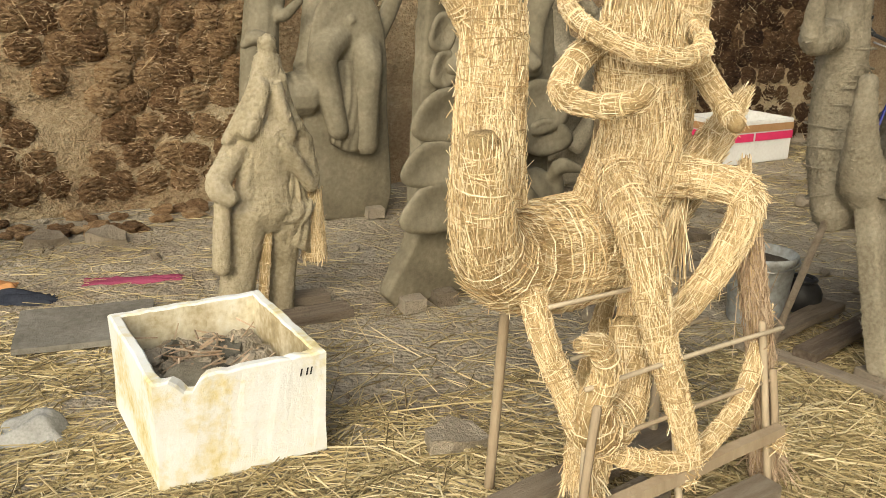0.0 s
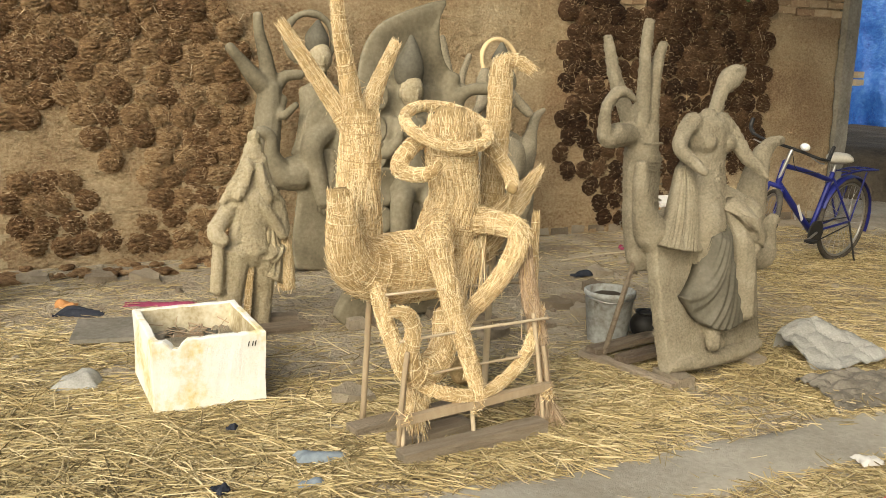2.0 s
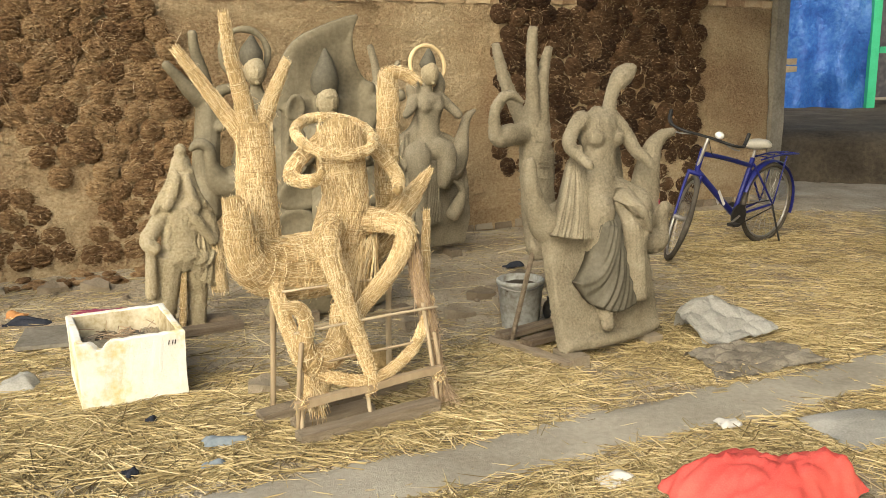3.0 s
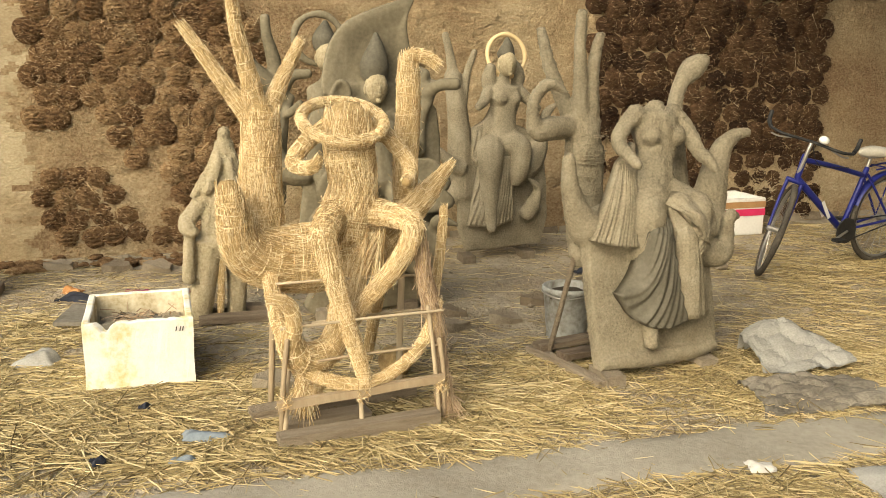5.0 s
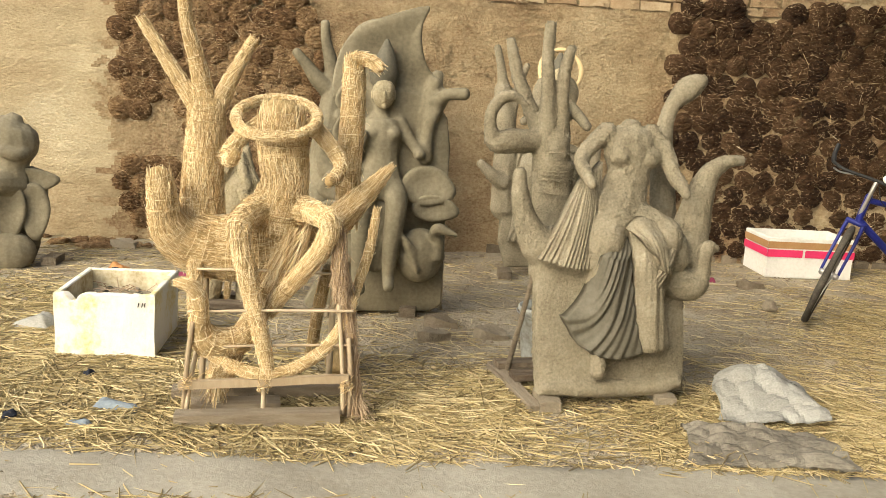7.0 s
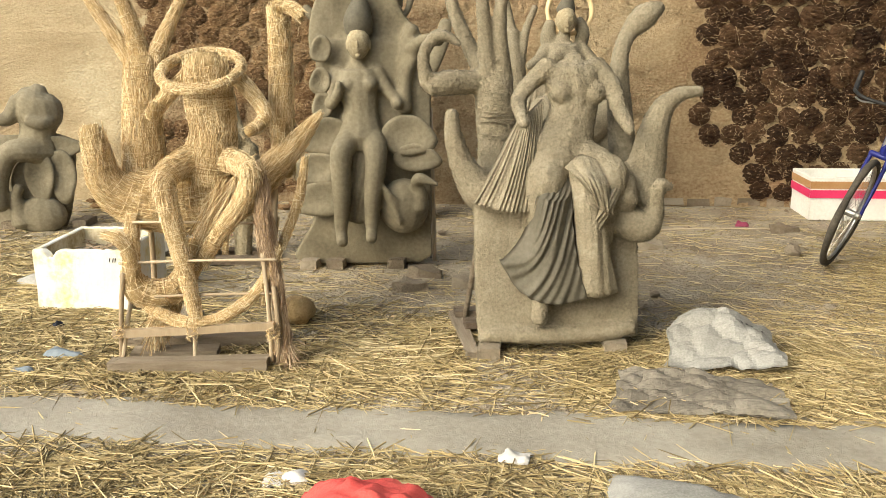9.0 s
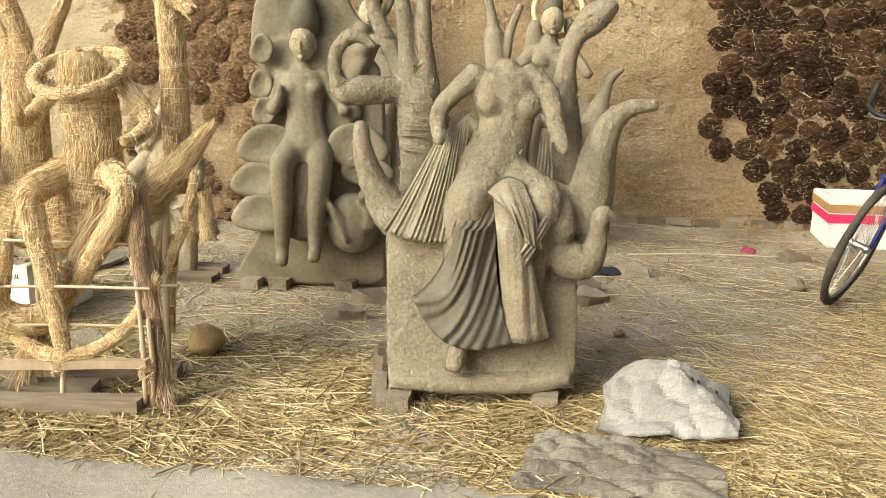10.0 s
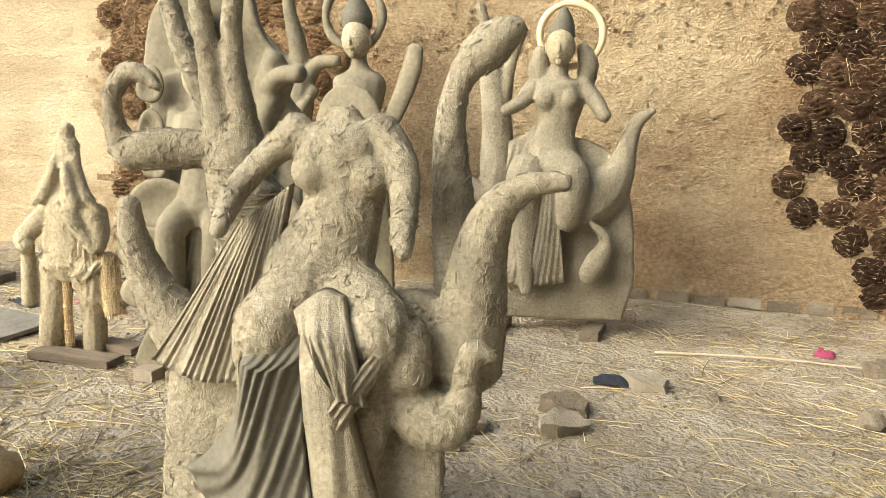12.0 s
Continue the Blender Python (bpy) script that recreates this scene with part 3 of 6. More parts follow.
    f.straw([(-0.21, 0.03, 0.29, 0.020), (-0.11, 0.00, 0.24, 0.025), (0.03, -0.04, 0.21, 0.027), (0.15, -0.02, 0.23, 0.025), (0.27, 0.00, 0.30, 0.025), (0.35, 0.03, 0.40, 0.023), (0.40, 0.06, 0.51, 0.020)], 190, .1)
    f.straw([(0.49, 0.26, 0.87, 0.016), (0.46, 0.22, 0.69, 0.021), (0.40, 0.12, 0.51, 0.018)], 60, .12)
    f.straw([(0.33, 0.10, 0.78, 0.020), (0.34, 0.06, 0.59, 0.031), (0.38, 0.04, 0.41, 0.027), (0.41, 0.02, 0.19, 0.023), (0.41, 0.00, 0.04, 0.037), (0.42, 0.00, -0.01, 0.033)], 170, .2, 1)
    f.straw([(0.12, 0.27, 0.79, 0.060), (0.08, 0.22, 0.65, 0.055), (0.04, 0.17, 0.50, 0.045), (0.01, 0.15, 0.42, 0.030)], 300, .18)
    f.straw([(-0.28, 0.22, 0.65, 0.033), (-0.27, 0.15, 0.51, 0.032), (-0.25, 0.08, 0.40, 0.034), (-0.24, 0.05, 0.34, 0.035)], 120, .1)
    f.straw([(0.28, 0.50, 0.55, 0.025), (0.24, 0.52, 0.34, 0.028), (0.21, 0.55, 0.12, 0.026)], 60, .12)
    f.straw([(-0.13, 0.12, 0.22, 0.061), (-0.16, 0.10, 0.13, 0.051)], 200, .12)
    f.straw([(.05, .29, 1.25, .02), (.06, .27, 1.335, .012)], 20, .05)
    p = [(.05 + .172 * math.cos(q), .28 + .160 * math.sin(q), 1.25 + .072 * math.sin(q), .022) for q in np.linspace(0, 6.2832, 25)]
    f.straw(p, 420, .07, frizz=.7)
    f.tuft((.13, .20, .78), (.04, .15, .52), .030, 90)
    f.tuft((.20, .22, .80), (.12, .15, .60), .03, 60)
    f.tuft((-.16, .10, .22), (-.17, .05, .05), .03, 140)
    f.tuft((.33, .12, .80), (.38, .05, .40), .02, 120, 3)
    f.tuft((.41, .02, .14), (.44, -.02, .01), .03, 160, 3)
    return f.build("straw_statue", [CLAY_PALE, STRAW_CORE, STRAW, JUTE], pose(0.56, 1.97, 0, 0, 0, 32), "golden straw statue of a headless rider on a goose", CLAY_GROUP)


def draped_goose_rider():
    f = Form(12)
    f.limb([(0.09, 0.20, 1.28, 0.053), (0.09, 0.20, 1.25, 0.107), (0.09, 0.19, 1.17, 0.131), (0.09, 0.18, 1.06, 0.106), (0.06, 0.16, 0.96, 0.125), (0.02, 0.14, 0.85, 0.164), (0.04, 0.13, 0.77, 0.149)], .72)
    f.ball((0.02, 0.14, 1.15), (0.055, 0.054, 0.052))
    f.ball((0.17, 0.14, 1.14), (0.055, 0.054, 0.053))
    f.limb([(-0.02, 0.20, 1.25, 0.053), (-0.10, 0.19, 1.19, 0.040), (-0.165, 0.15, 1.12, 0.036), (-0.175, 0.05, 1.06, 0.030), (-0.17, -0.02, 1.02, 0.021)])
    f.limb([(0.18, 0.20, 1.25, 0.056), (0.25, 0.15, 1.17, 0.043), (0.27, 0.08, 1.07, 0.036), (0.28, 0.00, 1.02, 0.030), (0.29, -0.03, 0.98, 0.019)])
    f.limb([(0.00, 0.11, 0.84, 0.114), (-0.05, 0.06, 0.79, 0.099), (-0.07, 0.02, 0.75, 0.089), (-0.08, 0.02, 0.55, 0.071), (-0.08, -0.02, 0.32, 0.066)])
    f.limb([(0.12, 0.11, 0.84, 0.101), (0.20, 0.04, 0.81, 0.080), (0.22, 0.00, 0.78, 0.080), (0.20, 0.02, 0.63, 0.071), (0.17, 0.00, 0.43, 0.057), (0.17, -0.02, 0.29, 0.058)])
    f.limb([(-0.09, -0.06, 0.27, 0.040), (-0.11, -0.11, 0.17, 0.035)])
    f.limb([(-0.24, 0.26, 0.55, 0.100), (-0.23, 0.32, 0.79, 0.100), (-0.22, 0.33, 1.08, 0.092)], .85)
    f.limb([(-0.22, 0.33, 0.83, 0.099), (-0.24, 0.33, 1.02, 0.096), (-0.25, 0.32, 1.15, 0.090), (-0.24, 0.32, 1.23, 0.071)], .85)
    f.cords([(-0.23, 0.33, 0.94, 0.099), (-0.23, 0.33, 1.05, 0.096), (-0.24, 0.32, 1.19, 0.090)])
    f.cords([(-0.24, 0.26, 0.55, 0.102), (-0.23, 0.32, 0.79, 0.103), (-0.22, 0.33, 1.08, 0.095)])
    f.limb([(-0.28, 0.35, 1.17, 0.046), (-0.35, 0.37, 1.32, 0.038), (-0.42, 0.38, 1.47, 0.033), (-0.47, 0.39, 1.64, 0.024)])
    f.limb([(-0.28, 0.32, 1.17, 0.049), (-0.30, 0.29, 1.41, 0.035), (-0.32, 0.28, 1.58, 0.029), (-0.32, 0.27, 1.72, 0.027)])
    f.limb([(-0.21, 0.32, 1.17, 0.049), (-0.23, 0.29, 1.39, 0.032), (-0.23, 0.28, 1.52, 0.030), (-0.21, 0.27, 1.62, 0.024)])
    f.limb([(-0.55, 0.28, 1.17, 0.049), (-0.48, 0.29, 1.18, 0.059), (-0.40, 0.31, 1.18, 0.057), (-0.31, 0.33, 1.18, 0.050)])
    f.limb([(-0.56, 0.28, 1.18, 0.039), (-0.58, 0.27, 1.28, 0.029), (-0.56, 0.26, 1.35, 0.029), (-0.51, 0.25, 1.39, 0.029), (-0.46, 0.24, 1.38, 0.022), (-0.42, 0.23, 1.35, 0.012)])
    f.limb([(-0.47, 0.12, 1.06, 0.031), (-0.46, 0.12, 0.95, 0.042), (-0.41, 0.13, 0.81, 0.062), (-0.33, 0.14, 0.71, 0.096), (-0.20, 0.15, 0.67, 0.121), (0.07, 0.17, 0.66, 0.162), (0.31, 0.17, 0.70, 0.148)])
    f.limb([(0.39, 0.16, 0.66, 0.124), (0.43, 0.15, 0.81, 0.091), (0.45, 0.14, 0.96, 0.069), (0.49, 0.14, 1.07, 0.051), (0.57, 0.14, 1.13, 0.034), (0.66, 0.14, 1.14, 0.022)])
    f.limb([(0.37, 0.32, 0.81, 0.067), (0.35, 0.35, 1.06, 0.059), (0.34, 0.35, 1.25, 0.043), (0.37, 0.35, 1.38, 0.038), (0.43, 0.35, 1.45, 0.059), (0.48, 0.34, 1.49, 0.051), (0.52, 0.34, 1.51, 0.031)])
    f.limb([(0.25, 0.03, 0.64, 0.047), (0.32, 0.02, 0.57, 0.076), (0.39, 0.01, 0.56, 0.072), (0.43, 0.01, 0.62, 0.045), (0.435, 0.01, 0.69, 0.033), (0.45, 0.01, 0.74, 0.034), (0.50, 0.01, 0.73, 0.018)])
    f.limb([(0.29, 0.03, 0.78, 0.052), (0.28, 0.01, 0.67, 0.071)])
    f.cloth([(-0.13, 0.05, 0.79), (-0.08, 0.05, 0.83), (-0.01, 0.05, 0.83), (0.05, 0.05, 0.83)], [(-0.27, -0.04, 0.41), (-0.17, -0.10, 0.28), (-0.04, -0.12, 0.24), (0.11, -0.11, 0.26)], 13, .017, 1, 44, mid=[(-0.13, 0.00, 0.70), (-0.10, -0.06, 0.71), (-0.04, -0.07, 0.70), (0.04, -0.04, 0.71)], flare=2.6, sweep=4.6)
    f.cloth([(0.03, -0.01, 0.83), (0.09, -0.02, 0.82), (0.15, -0.03, 0.80)], [(0.08, -0.10, 0.27), (0.16, -0.13, 0.27), (0.25, -0.09, 0.28)], 6, .007, 0, 20, mid=[(0.04, -0.07, 0.71), (0.09, -0.10, 0.69), (0.15, -0.10, 0.67)])
    f.cloth([(0.01, -0.01, 0.83), (0.08, -0.02, 0.88), (0.14, -0.03, 0.87)], [(0.11, -0.13, 0.73), (0.15, -0.14, 0.66), (0.21, -0.11, 0.63)], 9, .014, 0, 16, mid=[(0.05, -0.09, 0.80), (0.10, -0.11, 0.80), (0.18, -0.10, 0.77)])
    f.cloth([(0.22, -0.09, 0.75), (0.26, -0.06, 0.73)], [(0.11, -0.12, 0.62), (0.15, -0.11, 0.56)], 5, .010)
    f.cloth([(-0.17, 0.12, 1.02), (-0.11, 0.14, 1.06), (-0.05, 0.17, 1.11)], [(-0.38, 0.02, 0.67), (-0.24, -0.03, 0.64), (-0.10, 0.00, 0.63)], 22, .009, 0, 24)
    f.plate([(-.355, .058), (-.362, .066), (-.372, .25), (-.37, .5), (-.36, .72), (-.3, .8), (0, .85), (.3, .8), (.35, .72), (.368, .5), (.37, .25), (.36, .066), (.353, .058), (.2, .055), (-.2, .055)], -.085, .0, 0, .24)
    f.limb([(-.33, -.055, .09, .03), (-.1, -.07, .085, .04), (.2, -.07, .09, .04), (.33, -.055, .10, .03)])
    return f.build("clay_statue", [CLAY_DRY, CLAY_WET, STRAW, CLAY_PALE], pose(1.77, 3.07, 0, 0, 0, 40), "drying clay statue of a headless draped figure on a swan", CLAY_GROUP, .009, .0046, 6500)


def lotus_standing_figure():
    f = Form(13)
    f.plate([(-0.34, 0.01), (-0.32, 0.20), (-0.26, 0.33), (-0.22, 1.17), (-0.17, 1.34), (0.16, 1.36), (0.43, 1.21), (0.45, 0.60), (0.45, 0.21), (0.38, 0.02)], 0.0, .09)
    f.plate([(-0.25, 1.29), (-0.23, 1.53), (-0.13, 1.69), (0.05, 1.78), (0.29, 1.85), (0.26, 1.75), (0.26, 1.63), (0.30, 1.50), (0.39, 1.40), (0.37, 1.32), (0.21, 1.34), (0.04, 1.35), (-0.12, 1.32)], .05, .10, .05)
    f.limb([(0.38, 0.02, 1.27, 0.032), (0.41, 0.02, 1.36, 0.039)])
    f.ball((0.04, -0.02, 1.34), (0.068, 0.081, 0.093))
    f.face((0.04, -.03, 1.34), (0.068, 0.077, 0.093))
    f.hair([(0.04, 0.01, 1.40, 0.078), (0.04, 0.00, 1.47, 0.084), (0.05, 0.00, 1.56, 0.052), (0.05, 0.00, 1.64, 0.013)])
    f.limb([(0.03, 0.00, 1.28, 0.039), (0.03, 0.00, 1.21, 0.052), (0.03, 0.00, 1.18, 0.117), (0.03, -0.01, 1.10, 0.129), (0.04, -0.02, 0.97, 0.103), (0.04, -0.03, 0.86, 0.123), (0.04, -0.04, 0.79, 0.149)], .7)
    f.ball((-0.02, -0.06, 1.11), (0.048, 0.048, 0.048))
    f.ball((0.10, -0.06, 1.11), (0.048, 0.048, 0.048))
    f.limb([(-0.08, 0.00, 1.18, 0.045), (-0.11, -0.02, 1.10, 0.039), (-0.13, -0.04, 0.99, 0.036), (-0.08, -0.10, 1.06, 0.029), (-0.07, -0.12, 1.12, 0.019)])
    f.limb([(0.14, 0.00, 1.18, 0.045), (0.20, -0.02, 1.08, 0.039), (0.25, -0.05, 1.02, 0.035), (0.26, -0.08, 0.99, 0.038)])
    f.limb([(-0.01, -0.04, 0.80, 0.081), (-0.05, -0.12, 0.75, 0.070), (-0.07, -0.14, 0.69, 0.064), (-0.07, -0.14, 0.46, 0.055), (-0.08, -0.15, 0.27, 0.039)])
    f.limb([(-0.08, -0.14, 0.26, 0.036), (-0.07, -0.21, 0.20, 0.035)])
    f.limb([(0.10, -0.04, 0.80, 0.081), (0.13, -0.10, 0.74, 0.070), (0.13, -0.12, 0.65, 0.064), (0.11, -0.13, 0.46, 0.054), (0.10, -0.14, 0.28, 0.039)])
    f.limb([(0.10, -0.13, 0.28, 0.035), (0.10, -0.20, 0.22, 0.035)])
    f.cloth([(-0.01, -0.10, 0.79), (0.05, -0.09, 0.79), (0.13, -0.10, 0.79)], [(-0.04, -0.11, 0.31), (0.02, -0.10, 0.29), (0.09, -0.11, 0.31)], 6, .008)
    f.ball((0.29, -0.06, 0.39), (0.152, 0.097, 0.169))
    f.limb([(0.38, -0.09, 0.39, 0.064), (0.39, -0.11, 0.49, 0.038), (0.36, -0.13, 0.54, 0.029), (0.39, -0.15, 0.57, 0.035), (0.49, -0.18, 0.54, 0.013)])
    for k in range(6):
        f.limb([(.15 + .012 * k, -.13, .56 - .035 * k, .010), (.20 + .012 * k, -.155, .49 - .03 * k, .016), (.27, -.15, .43 - .028 * k, .007)])
    f.petal((-0.15, -.04, 0.81), 0.150, 0.111)
    f.petal((-0.21, -.04, 0.62), 0.137, 0.098)
    f.petal((-0.18, -.04, 0.44), 0.164, 0.112)
    f.petal((0.31, -.04, 0.81), 0.148, 0.122)
    f.petal((0.36, -.04, 0.68), 0.129, 0.084)
    f.petal((-0.17, -.03, 1.31), 0.058, 0.078)
    f.petal((-0.18, -.03, 1.13), 0.058, 0.078)
    f.petal((-0.17, -.03, 0.99), 0.058, 0.078)
    f.limb([(0.31, 0.00, 1.14, 0.051), (0.31, 0.02, 1.30, 0.045), (0.35, 0.03, 1.42, 0.045)])
    f.limb([(0.35, -0.02, 1.30, 0.046), (0.41, -0.06, 1.35, 0.036), (0.51, -0.10, 1.36, 0.039)])
    f.limb([(0.30, -0.02, 0.96, 0.046), (0.31, -0.02, 1.15, 0.039), (0.36, -0.02, 1.27, 0.039)])
    return f.build("clay_statue", [CLAY_GREY, CLAY_WET, STRAW, CLAY_PALE], pose(0.10, 3.66, 0, 0, 0, 35), "smooth grey clay statue with lotus petals and crescent backdrop", CLAY_GROUP, .010, .0015)


def halo_seated_figure():
    f = Form(14)
    f.plate([(-0.23, 0.07), (-0.26, 0.74), (-0.03, 1.01), (0.25, 0.99), (0.41, 0.77), (0.40, 0.09)], 0.0, .08)
    f.limb([(0.05, 0.00, 1.40, 0.040), (0.04, 0.00, 1.33, 0.057), (0.04, 0.00, 1.29, 0.126), (0.05, -0.01, 1.21, 0.126), (0.04, -0.02, 1.08, 0.097), (0.03, -0.03, 0.97, 0.120), (0.03, -0.04, 0.87, 0.132)], .7)
    f.face((0.05, -.04, 1.47), (0.071, 0.077, 0.091))
    f.hair([(0.05, -0.01, 1.53, 0.069), (0.06, -0.01, 1.59, 0.049), (0.06, -0.01, 1.65, 0.017)])
    f.limb([(-0.05, 0.03, 1.45, 0.040), (-0.06, 0.04, 1.35, 0.058), (-0.03, 0.04, 1.24, 0.052)])
    f.limb([(0.15, 0.03, 1.47, 0.034), (0.18, 0.04, 1.39, 0.052), (0.17, 0.04, 1.29, 0.046)])
    f.ball((-0.01, -0.06, 1.22), (0.057, 0.057, 0.057))
    f.ball((0.10, -0.06, 1.22), (0.056, 0.056, 0.056))
    f.limb([(-0.08, 0.00, 1.27, 0.049), (-0.14, -0.05, 1.20, 0.040), (-0.21, -0.10, 1.16, 0.028)])
    f.limb([(0.16, 0.00, 1.28, 0.049), (0.23, -0.04, 1.21, 0.042), (0.28, -0.10, 1.14, 0.034)])
    f.limb([(0.05, -0.04, 0.90, 0.103), (0.13, -0.12, 0.86, 0.090), (0.13, -0.12, 0.72, 0.079), (0.11, -0.10, 0.61, 0.057)])
    f.limb([(-0.08, -0.04, 0.87, 0.109), (-0.10, -0.10, 0.79, 0.097), (-0.09, -0.08, 0.53, 0.069), (-0.08, -0.10, 0.25, 0.035)])
    f.cloth([(-0.17, -0.05, 0.72), (-0.04, -0.12, 0.80), (0.06, -0.12, 0.80)], [(-0.24, -0.03, 0.27), (-0.06, -0.09, 0.27), (0.11, -0.07, 0.30)], 16, .011)
    f.cloth([(-0.20, 0.00, 1.00), (-0.09, 0.02, 1.06), (-0.02, 0.02, 1.18)], [(-0.21, -0.03, 0.78), (-0.16, -0.05, 0.72), (-0.07, -0.08, 0.79)], 8, .010)
    f.limb([(-0.26, 0.08, 0.49, 0.102), (-0.27, 0.08, 0.79, 0.095), (-0.28, 0.10, 1.08, 0.080), (-0.32, 0.12, 1.39, 0.065)])
    f.limb([(-0.31, 0.12, 1.36, 0.047), (-0.34, 0.12, 1.53, 0.033), (-0.38, 0.12, 1.68, 0.027)])
    f.limb([(-0.25, 0.10, 1.17, 0.041), (-0.21, 0.10, 1.40, 0.029), (-0.15, 0.10, 1.56, 0.024)])
    f.limb([(-0.29, 0.02, 0.71, 0.071), (-0.37, 0.00, 0.75, 0.050), (-0.48, 0.00, 0.85, 0.032)])
    f.limb([(0.15, 0.02, 0.69, 0.151), (0.27, 0.02, 0.76, 0.133), (0.35, 0.02, 0.86, 0.087), (0.39, 0.02, 0.99, 0.049), (0.43, 0.02, 1.11, 0.037), (0.51, 0.02, 1.17, 0.017)])
    f.limb([(0.23, -0.06, 0.34, 0.058), (0.27, -0.08, 0.42, 0.060), (0.31, -0.08, 0.51, 0.037), (0.29, -0.09, 0.57, 0.028), (0.24, -0.10, 0.61, 0.017)])
    f.ring((0.09, 0.06, 1.53), 0.156, 0.017, 80, 0, 2, True)
    return f.build("clay_statue", [CLAY_DRY, CLAY_WET, STRAW, CLAY_PALE], pose(0.57, 5.32, 0, 0, 0, 36), "grey-brown clay statue of a seated figure with straw halo", CLAY_GROUP, .010, .003, 900)


def seated_figure_by_tree():
    f = Form(15)
    f.plate([(-0.22, 0.02), (-0.20, 0.62), (-0.15, 1.08), (-0.03, 1.25), (0.17, 1.23), (0.27, 1.02), (0.29, 0.59), (0.28, -0.04)], .05, .09)
    f.face((0.02, .26, 1.51), (0.084, 0.093, 0.111))
    f.hair([(0.01, 0.30, 1.58, 0.085), (0.01, 0.30, 1.66, 0.084), (0.02, 0.30, 1.76, 0.022)])
    f.limb([(0.03, 0.28, 1.44, 0.044), (0.03, 0.28, 1.35, 0.062), (0.03, 0.28, 1.28, 0.160), (0.02, 0.26, 1.14, 0.151), (-0.02, 0.22, 0.95, 0.150), (-0.04, 0.18, 0.82, 0.184)], .7)
    f.limb([(-0.26, 0.26, 1.22, 0.041), (-0.29, 0.20, 1.14, 0.037), (-0.28, 0.14, 1.11, 0.033), (-0.20, 0.10, 1.19, 0.023)])
    f.limb([(-0.00, 0.26, 1.29, 0.043), (0.07, 0.20, 1.18, 0.036), (0.11, 0.12, 1.11, 0.039), (0.06, 0.06, 1.09, 0.032)])
    f.limb([(0.04, 0.15, 1.01, 0.101), (-0.11, 0.03, 0.91, 0.086), (-0.09, 0.02, 0.76, 0.074), (-0.03, 0.00, 0.50, 0.056)])
    f.limb([(0.17, 0.15, 0.98, 0.103), (0.15, 0.03, 0.86, 0.088), (0.14, 0.02, 0.69, 0.075), (0.13, 0.00, 0.41, 0.063)])
    f.cloth([(-0.05, 0.02, 0.88), (0.05, 0.03, 0.88), (0.16, 0.02, 0.84)], [(-0.07, 0.00, 0.44), (0.03, -0.01, 0.39), (0.19, 0.00, 0.40)], 8, .010)
    f.limb([(-0.43, 0.15, 0.47, 0.113), (-0.40, 0.20, 0.84, 0.104), (-0.36, 0.25, 1.13, 0.096), (-0.34, 0.28, 1.31, 0.083)])
    f.limb([(-0.33, 0.28, 1.25, 0.066), (-0.37, 0.28, 1.50, 0.053), (-0.41, 0.28, 1.66, 0.039), (-0.42, 0.28, 1.79, 0.035)])
    f.limb([(-0.35, 0.28, 1.27, 0.079), (-0.47, 0.25, 1.38, 0.061), (-0.55, 0.25, 1.48, 0.043), (-0.63, 0.25, 1.57, 0.035)])
    f.limb([(-0.33, 0.28, 1.25, 0.061), (-0.24, 0.28, 1.37, 0.044), (-0.11, 0.28, 1.39, 0.035)])
    f.limb([(-0.54, 0.02, 0.97, 0.021), (-0.48, 0.02, 1.01, 0.042), (-0.41, 0.03, 0.97, 0.047), (-0.39, 0.05, 0.84, 0.060), (-0.32, 0.08, 0.72, 0.112), (-0.18, 0.10, 0.71, 0.130)])
    f.ring((-0.03, 0.34, 1.64), 0.179, 0.027)
    f.limb([(0.20, 0.10, 0.91, 0.045), (0.31, 0.12, 1.11, 0.054), (0.40, 0.13, 1.33, 0.060), (0.43, 0.13, 1.46, 0.047)], .5)
    return f.build("clay_statue", [CLAY_GREY, CLAY_WET, STRAW, CLAY_PALE], pose(-0.55, 4.80, 0, 0, 0, 30), "grey clay statue of a seated figure beside a tree", CLAY_GROUP, .010, .0015)


